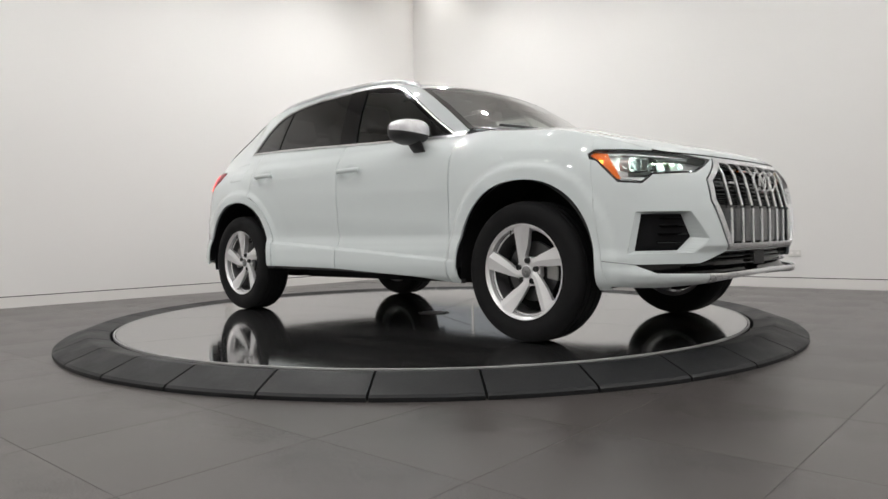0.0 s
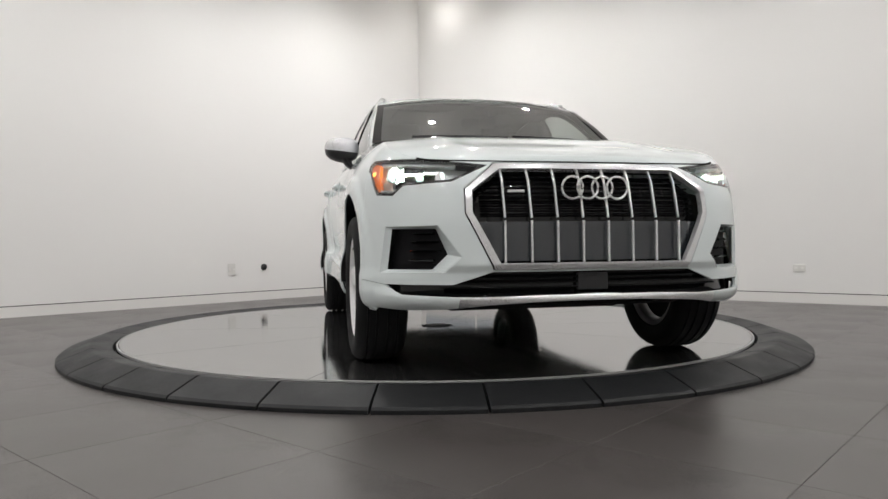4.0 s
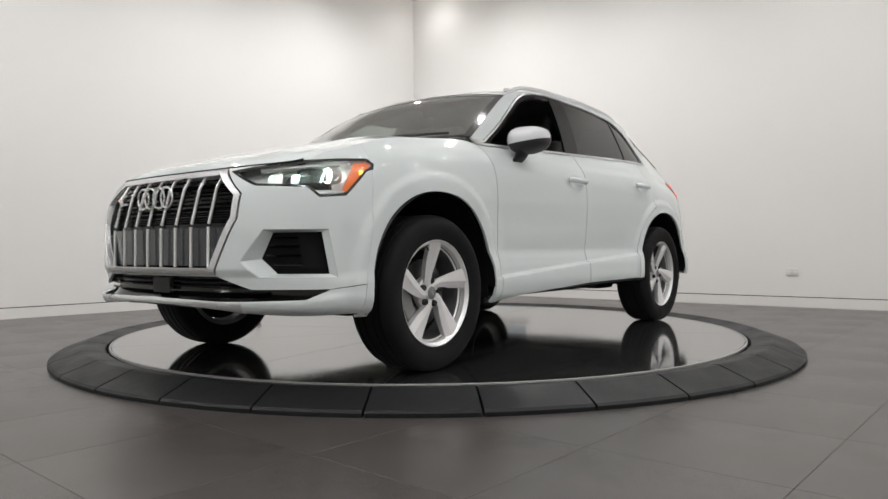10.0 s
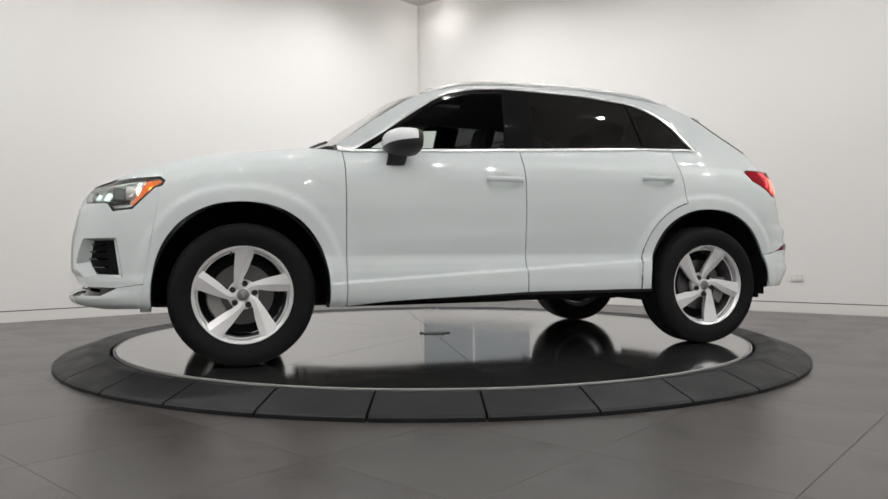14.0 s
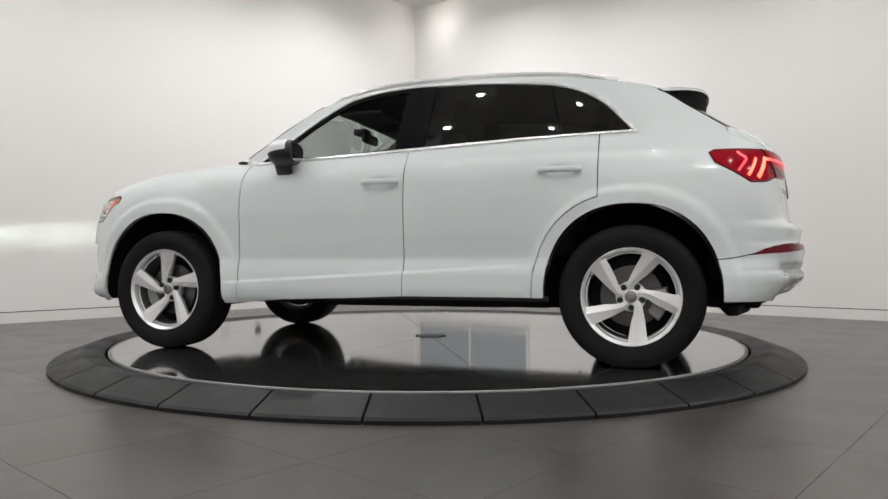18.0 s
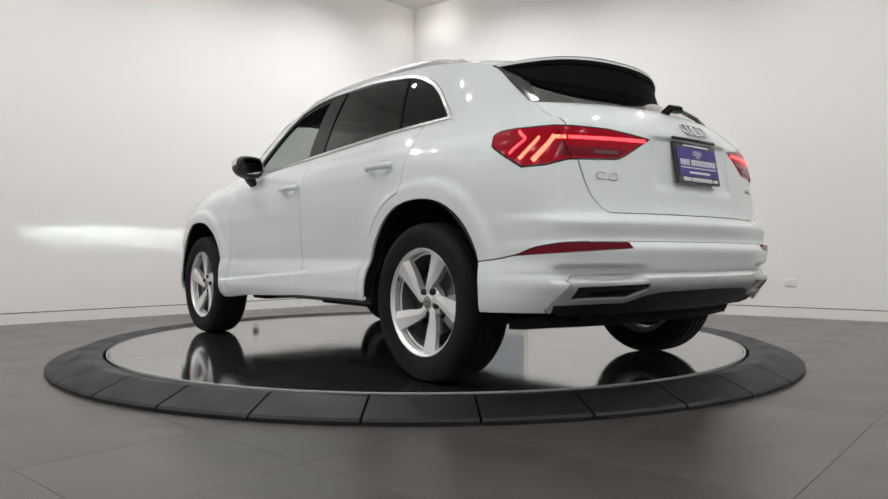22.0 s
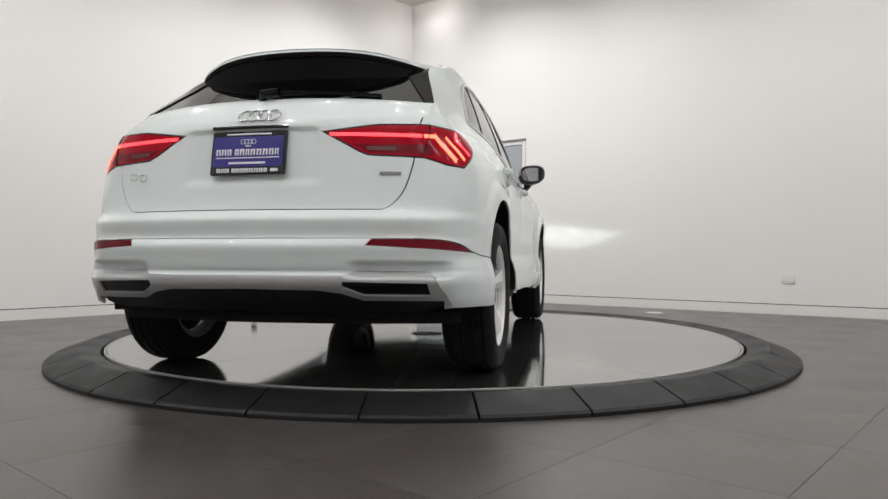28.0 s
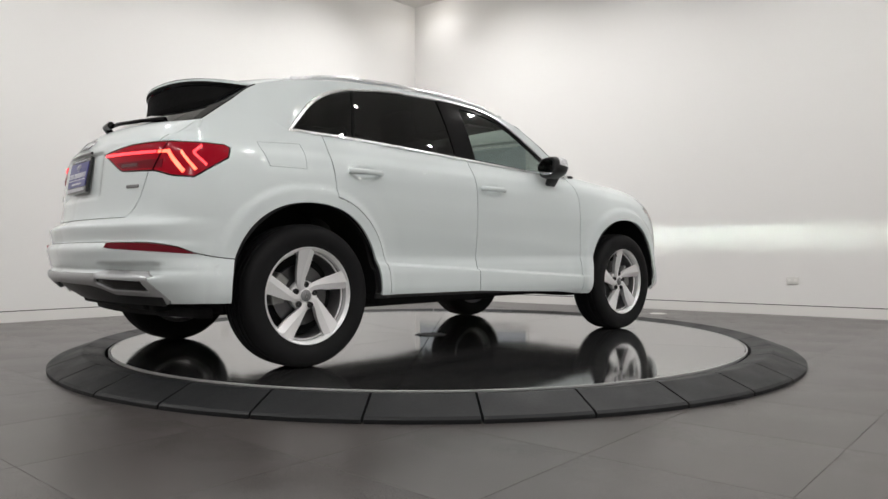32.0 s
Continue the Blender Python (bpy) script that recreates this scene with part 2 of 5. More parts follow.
# ---- the room ----
def wall(name, a, b, height, thick=0.15):
    """A wall from a to b whose room side lies on the right of the way."""
    way = (b - a).normalized()
    out = Vector((-way.y, way.x, 0))
    bm = bmesh.new()
    base = [(a.x, a.y), (b.x, b.y), (b.x + out.x * thick, b.y + out.y * thick), (a.x + out.x * thick, a.y + out.y * thick)]
    prism(bm, base, 0.106, height)
    ob = part(name, bm, WALL)
    tagged(ob, "smooth white painted showroom wall", "wall", kind="structure")
    bm = bmesh.new()
    prism(bm, [(a.x + out.x * 0.008, a.y + out.y * 0.008), (b.x + out.x * 0.008, b.y + out.y * 0.008), base[2], base[3]], 0.098, 0.106)
    part("shadow_gap", bm, GAP, ob)
    bm = bmesh.new()
    prism(bm, base, 0.0, 0.098)
    part("baseboard", bm, SKIRT, ob)
    return ob


A0 = CORNER
A1 = CORNER + LEFT_WAY * 11.0
A3 = CORNER + RIGHT_WAY * 11.0
A2 = A1 + (A3 - A0) * 0.94
wall("wall_north_west", A1, A0, CEILING)
wall("wall_north_east", A0, A3, CEILING)
wall("wall_south_east", A3, A2, CEILING)
wall("wall_south_west", A2, A1, CEILING)
bm = bmesh.new()
prism(bm, [(-9.5, -10.5), (9.5, -10.5), (9.5, 8), (-9.5, 8)], CEILING, CEILING + 0.12)
tagged(part("ceiling", bm, CEIL), "plain white painted ceiling", "ceiling", kind="structure")

for p in SPOTS:
    lampbody = new("ceiling_light")
    lampbody.location = (p.x, p.y, CEILING)
    bm = bmesh.new()
    lathe(bm, [(0.045, 0.0), (0.07, 0.0), (0.066, -0.014), (0.045, -0.014)], 24, closed=True)
    part("trim_ring", bm, SKIRT, lampbody)
    bm = bmesh.new()
    lathe(bm, [(0.0005, -0.052), (0.016, -0.050), (0.030, -0.042), (0.040, -0.028), (0.044, -0.01), (0.044, -0.001)], 24)
    soft_part("diffuser", bm, LAMP_GLOW, lampbody, "glowing opal dome")
    tagged(lampbody, "round white ceiling downlight with an opal dome, switched on", "ceiling light", "showroom downlights")


# sockets low on the walls
def socket(p, way, name, wide, high, label):
    ob = new(name)
    ob.matrix_basis = Matrix.Translation(p) @ Matrix.Rotation(math.atan2(way.y, way.x), 4, "Z")
    bm = bmesh.new()
    box(bm, -wide / 2, wide / 2, -0.008, 0.002, -high / 2, high / 2, 0.003)
    part("face_plate", bm, SOCKET, ob)
    for s in (-0.25, 0.25):
        bm = bmesh.new()
        box(bm, s * wide - 0.014, s * wide + 0.014, -0.011, -0.006, -0.012, 0.012, 0.002)
        part("outlet", bm, SKIRT, ob)
    return tagged(ob, label, "socket")


# ---- the turntable ----
SEGMENTS = 33
R_OUT, R_IN, PLATE_Z = 2.305, 2.022, 0.0633
ring = tagged(new("turntable_ring"), "low black sloping ramp ring of bolted segments round the turntable", "turntable ring")
bm = bmesh.new()
step = 2 * math.pi / SEGMENTS
half = step / 2 - 0.0022
prof = [(R_IN, 0.0), (R_IN, 0.060), (R_IN + 0.010, 0.0635), (2.118, 0.0785), (2.130, 0.0798), (2.142, 0.0788), (R_OUT - 0.012, 0.026), (R_OUT, 0.016), (R_OUT, 0.0)]
rows = []
for k in range(7):
    a = -half + 2 * half * k / 6
    rows.append([bm.verts.new((r * math.cos(a), r * math.sin(a), z)) for r, z in prof])
for k in range(6):
    for j in range(len(prof) - 1):
        bm.faces.new((rows[k][j], rows[k + 1][j], rows[k + 1][j + 1], rows[k][j + 1]))
bm.faces.new(rows[0])
bm.faces.new(rows[-1])
first = part("ramp_segment", bm, RING, ring)
for k in range(SEGMENTS):
    turn = Matrix.Rotation(radians(-90.75) + step * k, 4, "Z")
    ob = first if k == 0 else first.copy()
    if k:
        scene.collection.objects.link(ob)
    ob.parent = ring
    ob.matrix_basis = turn
    for s in (-0.44,):
        bm = bmesh.new()
        lathe(bm, [(0.0005, 0.0022), (0.010, 0.002), (0.012, 0.0), (0.012, -0.004)], 10, Matrix.Translation((2.112, s * step * 2.112, 0.0775)))
        part("bolt", bm, PLASTIC, ob)

disc = tagged(new("turntable_disc"), "round polished grey metal turntable plate with radial joints", "turntable")
disc.location = (0, 0, 0)
bm = bmesh.new()
lathe(bm, [(0.09, PLATE_Z - 0.012), (2.003, PLATE_Z - 0.012), (2.003, 0.004), (0.09, 0.004)], 180, closed=True)
part("deck", bm, GAP, disc)
bm = bmesh.new()
plate_half = math.pi / 10 - 0.0
inner, outer = [], []
for k in range(25):
    a = -plate_half + 2 * plate_half * k / 24
    ins = 0.0016
    off = Vector((-math.sin(a), math.cos(a), 0)) * (ins if k == 0 else -ins if k == 24 else 0)
    inner.append(Vector((0.105 * math.cos(a), 0.105 * math.sin(a), 0)) + off)
    outer.append(Vector((1.990 * math.cos(a), 1.990 * math.sin(a), 0)) + off)
top = [[bm.verts.new(p + Vector((0, 0, PLATE_Z))) for p in row] for row in (inner, outer)]
low = [[bm.verts.new(p + Vector((0, 0, PLATE_Z - 0.01))) for p in row] for row in (inner, outer)]
for k in range(24):
    bm.faces.new((top[0][k], top[1][k], top[1][k + 1], top[0][k + 1]))
    bm.faces.new((low[1][k], top[1][k], top[1][k + 1], low[1][k + 1]))
    bm.faces.new((low[0][k], top[0][k], top[0][k + 1], low[0][k + 1]))
for e in (0, 24):
    bm.faces.new((low[0][e], low[1][e], top[1][e], top[0][e]))
first = part("deck_plate", bm, DISC, disc)
for k in range(10):
    ob = first if k == 0 else first.copy()
    if k:
        scene.collection.objects.link(ob)
    ob.parent = disc
    ob.matrix_basis = Matrix.Rotation(radians(8.7 + 18 + 36 * k), 4, "Z")
bm = bmesh.new()
lathe(bm, [(1.994, PLATE_Z - 0.01), (1.994, PLATE_Z + 0.0005), (1.996, PLATE_Z + 0.002), (2.002, PLATE_Z + 0.002), (2.004, PLATE_Z + 0.0005), (2.004, PLATE_Z - 0.01)], 180, closed=True)
part("edge_band", bm, TRIM, disc, "bright metal edge band")
bm = bmesh.new()
lathe(bm, [(0.0005, PLATE_Z + 0.004), (0.085, PLATE_Z + 0.004), (0.1, PLATE_Z - 0.004), (0.1, PLATE_Z - 0.01)], 40)
part("centre_cap", bm, STEEL, disc, "dull round centre cap")
for k in range(10):
    bm = bmesh.new()
    lathe(bm, [(0.0005, 0.004), (0.009, 0.003), (0.011, 0.0), (0.011, -0.006)], 10, Matrix.Translation((0.098 * math.cos(k * math.pi / 5), 0.098 * math.sin(k * math.pi / 5), PLATE_Z + 0.002)))
    part("cap_bolt", bm, STEEL, disc, "dull bolt round the centre cap")
# the turntable's angle, in degrees
TURN = [(0, -45.13), (0.5, -49.27), (1, -53.42), (1.5, -57.6), (2, -61.77), (2.5, -65.94), (3, -70.1), (3.5, -74.27), (5.5, -90.89), (6, -95.05), (6.5, -99.24), (7, -103.46), (7.5, -107.74), (8, -112.14), (8.5, -116.54), (9, -120.86), (9.5, -125.09), (10, -129.22), (11, -137.5), (12, -146.01), (13, -154.5), (14, -162.98), (14.5, -167.28), (16.5, -185.09), (17, -189.58), (18, -198.3), (19, -206.8), (20, -215.35), (21, -223.74), (22, -232.43), (23, -241.07), (24, -249.6), (25, -258.03), (25.5, -262.24), (27.5, -278.91), (28, -283.29), (29, -292.39), (30, -301.41), (31, -310.1), (32, -318.76)]

# ---- the car: its surfaces ----
# The outline seen from above, from the nose round the left flank to the tail.
OUTLINE = [(2.205, 0), (2.198, 0.24), (2.170, 0.46), (2.086, 0.64), (1.942, 0.80), (1.77, 0.876), (1.56, 0.902), (1.34, 0.908), (0.95, 0.904), (0.4, 0.897),
           (-0.2, 0.896), (-0.85, 0.902), (-1.34, 0.912), (-1.62, 0.908), (-1.865, 0.884), (-2.055, 0.765), (-2.160, 0.52), (-2.212, 0.25), (-2.228, 0)]


def smooth_line(pts, steps):
    out = []
    n = len(pts)
    for k in range(n - 1):
        p0, p1, p2, p3 = pts[max(k - 1, 0)], pts[k], pts[k + 1], pts[min(k + 2, n - 1)]
        for j in range(steps):
            t = j / steps
            out.append(tuple(0.5 * (2 * b + (c - a) * t + (2 * a - 5 * b + 4 * c - d) * t * t + (3 * b - a - 3 * c + d) * t ** 3) for a, b, c, d in zip(p0, p1, p2, p3)))
    return out + [tuple(pts[-1])]


LINE = smooth_line(OUTLINE, 24)
ARC = [0.0]
for a, b in zip(LINE, LINE[1:]):
    ARC.append(ARC[-1] + math.hypot(b[0] - a[0], b[1] - a[1]))
TOTAL = ARC[-1]


def outline(s):
    """Place and outward way of the outline, s metres round from the nose."""
    s = min(max(s, 0.0), TOTAL)
    lo, hi = 0, len(ARC) - 1
    while hi - lo > 1:
        mid = (lo + hi) // 2
        if ARC[mid] <= s:
            lo = mid
        else:
            hi = mid
    t = (s - ARC[lo]) / (ARC[hi] - ARC[lo])
    a, b = LINE[lo], LINE[hi]
    before, after = LINE[max(lo - 5, 0)], LINE[min(hi + 5, len(LINE) - 1)]
    dx, dy = after[0] - before[0], after[1] - before[1]
    if s < 0.06:
        dx = 0.0
    if s > TOTAL - 0.06:
        dx = 0.0
    h = math.hypot(dx, dy)
    nx, ny = dy / h, -dx / h
    return a[0] + (b[0] - a[0]) * t, a[1] + (b[1] - a[1]) * t, nx, ny


# height of the shoulder: bonnet edge, then belt line, then tail
SHOULDER = curve([(-2.1, 1.075), (-1.95, 1.105), (-1.8, 1.14), (-1.6, 1.158), (-1.35, 1.155), (-0.85, 1.136), (-0.2, 1.106), (0.4, 1.083), (0.8, 1.07), (0.95, 1.078), (1.2, 1.058), (1.5, 1.025), (1.75, 0.965), (1.93, 0.918), (2.05, 0.884), (2.2, 0.868)])
SIDE_IN = curve([(0.22, 0.07), (0.262, 0.045), (0.30, 0.012), (0.36, 0.0), (0.43, 0.002), (0.47, 0.01), (0.53, 0.026), (0.65, 0.024), (0.80, 0.016), (0.92, 0.016), (1.0, 0.024), (1.06, 0.04), (1.2, 0.05)])
FRONT_IN = curve([(0.22, 0.16), (0.265, 0.07), (0.30, 0.008), (0.325, 0.0), (0.345, 0.012), (0.37, 0.035), (0.42, 0.03), (0.46, 0.012), (0.6, 0.012), (0.70, 0.024), (0.78, 0.045), (0.84, 0.075), (0.88, 0.11), (0.95, 0.17)])
REAR_IN = curve([(0.22, 0.30), (0.27, 0.20), (0.33, 0.11), (0.38, 0.05), (0.425, 0.012), (0.447, 0.010), (0.460, 0.022), (0.468, 0.026), (0.474, 0.020), (0.52, 0.008), (0.562, 0.0), (0.568, 0.001), (0.588, 0.016), (0.594, 0.022), (0.602, 0.024), (0.665, 0.014), (0.672, 0.018), (0.688, 0.042), (0.70, 0.066), (0.76, 0.08), (0.84, 0.088), (0.95, 0.098), (1.02, 0.105), (1.06, 0.12), (1.1, 0.16)])
TUCK = curve([(0.0, 1.0), (0.03, 0.72), (0.06, 0.5), (0.12, 0.22), (0.2, 0.07), (0.3, 0.0)])
TUCK_SOFT = curve([(0.0, 1.0), (0.03, 0.79), (0.06, 0.60), (0.12, 0.30), (0.2, 0.10), (0.3, 0.0)])
TUCK_DEEP = curve([(-1.9, 0.15), (-1.7, 0.165), (-1.35, 0.125), (-0.85, 0.085), (-0.2, 0.072), (0.4, 0.082), (0.9, 0.115), (1.3, 0.13), (1.7, 0.10), (2.0, 0.05)])
SPREAD = curve([(-1.7, 0.62), (-1.3, 0.7), (-0.9, 1.0), (2.0, 1.0)])
WHEEL_X, HUB_Z = 1.34, 0.335


def arch(x, z, rx=0.418, rz=0.452):
    """Below 1 inside the wheel opening."""
    c = WHEEL_X if x > 0 else -WHEEL_X
    a, b = abs(x - c) / rx, (z - HUB_Z) / rz
    b = b if b > 0 else -b * 0.3
    return (a ** 2.25 + b ** 2.25) ** (1 / 2.25)


def ease(t):
    t = min(max(t, 0.0), 1.0)
    return t * t * (3 - 2 * t)


def shell(s, z):
    x, y, nx, ny = outline(s)
    side, front, rear = ny * ny, max(nx, 0) ** 2, max(-nx, 0) ** 2
    top = SHOULDER(x)
    flat = SIDE_IN(z)
    if x > 1.6 and 0.40 < z < 0.95:
        # the doors' hollow runs out before the front corner
        flat += (0.012 - flat) * ease((x - 1.6) / 0.2) * ease((z - 0.40) / 0.06) * ease((0.95 - z) / 0.1)
    inset = flat * side + FRONT_IN(z) * front + REAR_IN(z) * rear
    deep = (top - z) * SPREAD(x)
    soft = ease((-0.95 - x) / 0.4)
    inset += (TUCK(deep) * (1 - soft) + TUCK_SOFT(deep) * soft) * TUCK_DEEP(x) * (side + 0.35 * front)
    # the crease that rises along the doors, with the hollow above it
    if -1.0 < x < 0.95:
        rise = 0.387 + (0.82 - x) * 0.058
        fade = ease((x + 1.0) / 0.25) * ease((0.95 - x) / 0.2)
        inset += fade * 0.022 * (ease((z - rise + 0.003) / 0.009) - 0.75 * ease((z - rise - 0.012) / 0.2))
    # facets over the two ends of the diffuser
    back = TOTAL - s
    if 0.40 < back < 0.86 and 0.44 < z < 0.51:
        inset += 0.026 * ease((0.507 - z) / 0.022) * ease((back - 0.42) / 0.06) * ease((0.85 - back) / 0.06)
    # flared lips round the wheel openings
    a = arch(x, z)
    if a < 1.6 and ny > 0.5:
        inset -= 0.016 * ease((1.205 - a) / 0.07) * side + 0.010 * ease((1.5 - a) / 0.4) * side
    return x - nx * inset, y - ny * inset


def find(test, lo, hi):
    """Where a falling test crosses zero."""
    for _ in range(26):
        mid = (lo + hi) / 2
        if test(mid) > 0:
            lo = mid
        else:
            hi = mid
    return (lo + hi) / 2


S_FRONT = ARC[24 * 5]
S_REAR = ARC[24 * 14]


def s_side(x, z):
    return find(lambda s: shell(s, z)[0] - x, 0.4, TOTAL - 0.3)


def s_front(y, z):
    return find(lambda s: y - shell(s, z)[1], 0.0, S_FRONT + 0.2)


def s_rear(y, z):
    return find(lambda s: shell(s, z)[1] - y, S_REAR - 0.1, TOTAL)


def on_front(y, z, out=0.0):
    s = s_front(abs(y), z)
    x, yy = shell(s, z)
    _, _, nx, ny = outline(s)
    return Vector((x + nx * out, math.copysign(yy + ny * out, y), z))


def on_rear(y, z, out=0.0):
    s = s_rear(abs(y), z)
    x, yy = shell(s, z)
    _, _, nx, ny = outline(s)
    return Vector((x + nx * out, math.copysign(yy + ny * out, y), z))


def on_side(x, z, out=0.0):
    return Vector((x, shell(s_side(x, z), z)[1] + out, z))


BELT_Y = curve([(x, shell(s_side(x, SHOULDER(x)), SHOULDER(x))[1]) for x in (-1.86, -1.7, -1.5, -1.35, -1.1, -0.85, -0.4, 0.0, 0.4, 0.6, 0.9)])
LEAN = curve([(-1.6, 0.60), (-1.47, 0.53), (-1.3, 0.37), (-0.9, 0.26), (0.5, 0.25), (0.9, 0.28)])


def flank(x, z):
    """Half width of the glasshouse."""
    d = z - SHOULDER(x)
    return BELT_Y(x) - LEAN(x) * d - 0.36 * d * abs(d)


ROOF_EDGE = curve([(-1.95, 1.06), (-1.80, 1.165), (-1.62, 1.295), (-1.47, 1.40), (-1.40, 1.422), (-1.2, 1.458), (-0.9, 1.488), (-0.5, 1.508), (-0.2, 1.506), (0.05, 1.489), (0.25, 1.457), (0.413, 1.404), (0.63, 1.272), (0.86, 1.108), (0.93, 1.06)])

# ---- soups of small faces, cut by fields ----
def grid(fn, us, vs):
    pts = [[fn(u, v) for v in vs] for u in us]
    out = []
    for i in range(len(us) - 1):
        for j in range(len(vs) - 1):
            out.append((pts[i][j], pts[i + 1][j], pts[i + 1][j + 1], pts[i][j + 1]))
    return out


def steps(a, b, n):
    return [a + (b - a) * k / n for k in range(n + 1)]


def cut(soup, field):
    """Keeps the side on which the field is not negative."""
    out = []
    for f in soup:
        d = [field(p) for p in f]
        if min(d) >= 0:
            out.append(f)
        elif max(d) > 0:
            keep = []
            n = len(f)
            for k in range(n):
                a, b, da, db = f[k], f[(k + 1) % n], d[k], d[(k + 1) % n]
                if da >= 0:
                    keep.append(a)
                if (da >= 0) != (db >= 0):
                    t = da / (da - db)
                    keep.append(tuple(p + (q - p) * t for p, q in zip(a, b)))
            if len(keep) > 2:
                out.append(tuple(keep))
    return out


def edges_of(poly, i, j):
    """Fields of a convex outline in the coordinates i, j of a point; positive inside."""
    area = sum(a[0] * b[1] - b[0] * a[1] for a, b in zip(poly, poly[1:] + poly[:1]))
    if area < 0:
        poly = poly[::-1]
    fields = []
    for a, b in zip(poly, poly[1:] + poly[:1]):
        h = math.hypot(b[0] - a[0], b[1] - a[1])
        fields.append(lambda p, a=a, dx=(b[0] - a[0]) / h, dy=(b[1] - a[1]) / h: dx * (p[j] - a[1]) - dy * (p[i] - a[0]))
    return fields


def inside(soup, poly, i, j, grow=0.0):
    for f in edges_of(poly, i, j):
        soup = cut(soup, lambda p: f(p) + grow)
    return soup


def outside(soup, poly, i, j, grow=0.0):
    out = []
    for f in edges_of(poly, i, j):
        out += cut(soup, lambda p: -f(p) - grow)
        soup = cut(soup, lambda p: f(p) + grow)
    return out


def region(soup, polys, i, j, grow=0.0):
    out, rest = [], soup
    for poly in polys:
        out += inside(rest, poly, i, j, grow)
        rest = outside(rest, poly, i, j, grow)
    return out


def minus(soup, polys, i, j, grow=0.0):
    for poly in polys:
        soup = outside(soup, poly, i, j, grow)
    return soup


def sheet(name, soup, mat, parent, label="", mirror=False, thick=0.014, sink=0.0, hollow=None):
    """One panel from a soup: welded, smooth, its rim folded inwards by thick. hollow(x, y, z) moves points in along the normal."""
    index, verts, faces = {}, [], []
    for f in soup:
        ids = []
        for p in f:
            key = (round(p[0], 4), round(p[1], 4), round(p[2], 4))
            if key not in index:
                index[key] = len(verts)
                verts.append(Vector(p[:3]))
            if not ids or (ids[-1] != index[key] and ids[0] != index[key]):
                ids.append(index[key])
        if len(ids) > 2:
            faces.append(ids)
    normals = [Vector((0, 0, 0)) for _ in verts]
    for f in faces:
        n = Vector((0, 0, 0))
        for k in range(1, len(f) - 1):
            n += (verts[f[k]] - verts[f[0]]).cross(verts[f[k + 1]] - verts[f[0]])
        for k in f:
            normals[k] += n
    normals = [n.normalized() for n in normals]
    if sink or hollow:
        verts = [v - n * (sink + (hollow(v) if hollow else 0.0)) for v, n in zip(verts, normals)]
    count = {}
    for f in faces:
        for a, b in zip(f, f[1:] + f[:1]):
            count[(a, b)] = count.get((a, b), 0) + 1
    rim = [(a, b) for (a, b) in count if (b, a) not in count]
    whole = list(faces)
    flat_from = len(faces)
    if thick:
        outer, inner = {}, {}
        for e in rim:
            for k in e:
                if k not in outer:
                    outer[k] = len(verts)
                    verts.append(verts[k].copy())
                    inner[k] = len(verts)
                    verts.append(verts[k] - normals[k] * thick)
        for a, b in rim:
            whole.append([outer[b], outer[a], inner[a], inner[b]])
    if mirror:
        verts = [Vector((v.x, -v.y, v.z)) for v in verts]
        whole = [f[::-1] for f in whole]
    me = bpy.data.meshes.new(name)
    me.from_pydata([tuple(v) for v in verts], [], whole)
    for k, p in enumerate(me.polygons):
        p.use_smooth = k < flat_from
    me.validate()
    return link(name, me, mat, parent, label)


def both(name, soup, mat, parent, label="", **more):
    """The panel on the left and its mirror image on the right. parent may be a pair."""
    pair = parent if isinstance(parent, tuple) else (parent, parent)
    return (sheet(name, soup, mat, pair[0], label, False, **more), sheet(name, soup, mat, pair[1], label, True, **more))


def whole(name, soup, mat, parent, label="", **more):
    """A panel that spans both halves: the left half joined to its mirror image."""
    other = [tuple((p[0], -p[1], *p[2:]) for p in reversed(f)) for f in soup]
    return sheet(name, soup + other, mat, parent, label, False, **more)


def flip(pts):
    return [(a, -b, *c) for a, b, *c in pts]


car = tagged(new("car"), "white compact crossover with lit headlamps standing on the turntable", "car")

# lower body: (x, y, z, s)


def body_point(s, v):
    x0, _, _, _ = outline(s)
    z = 0.235 + (SHOULDER(x0) - 0.235) * v
    x, y = shell(s, z)
    return (x, max(y, 0.0) if 0.001 < s < TOTAL - 0.001 else 0.0, z, s)


S_MARKS = steps(0, 1.35, 60)[:-1] + steps(1.35, TOTAL - 1.45, 190)[:-1] + steps(TOTAL - 1.45, TOTAL, 64)
BODY = grid(body_point, S_MARKS, steps(0, 0.16, 12)[:-1] + steps(0.16, 0.34, 24)[:-1] + steps(0.34, 0.54, 26)[:-1] + steps(0.54, 0.85, 18)[:-1] + steps(0.85, 1, 14))

G = 0.0026
X = lambda p: p[0]
DOOR_F, DOOR_M, DOOR_R = 0.835, -0.165, -1.185
LOWER = curve([(-1.0, 0.325), (-0.85, 0.323), (-0.2, 0.319), (0.1, 0.307), (0.574, 0.288), (0.85, 0.266), (1.0, 0.262)])
floor_line = lambda p: p[2] - LOWER(p[0])
open_arch = lambda p: (arch(p[0], p[2]) - 1) * 0.42

side_soup = [f for f in BODY if min(p[3] for p in f) > 0.9 and max(p[3] for p in f) < TOTAL - 0.6]
side_soup = cut(side_soup, open_arch)

# lamp outlines, by metres round the outline and height
HEADLAMP = [[(0.455, 0.852), (0.60, 0.79), (0.815, 0.782), (1.125, 0.862), (1.135, 0.884), (1.11, 0.902), (0.80, 0.888)], [(0.80, 0.80), (0.875, 0.742), (0.985, 0.750), (1.10, 0.862), (0.80, 0.87)]]
BACK = TOTAL
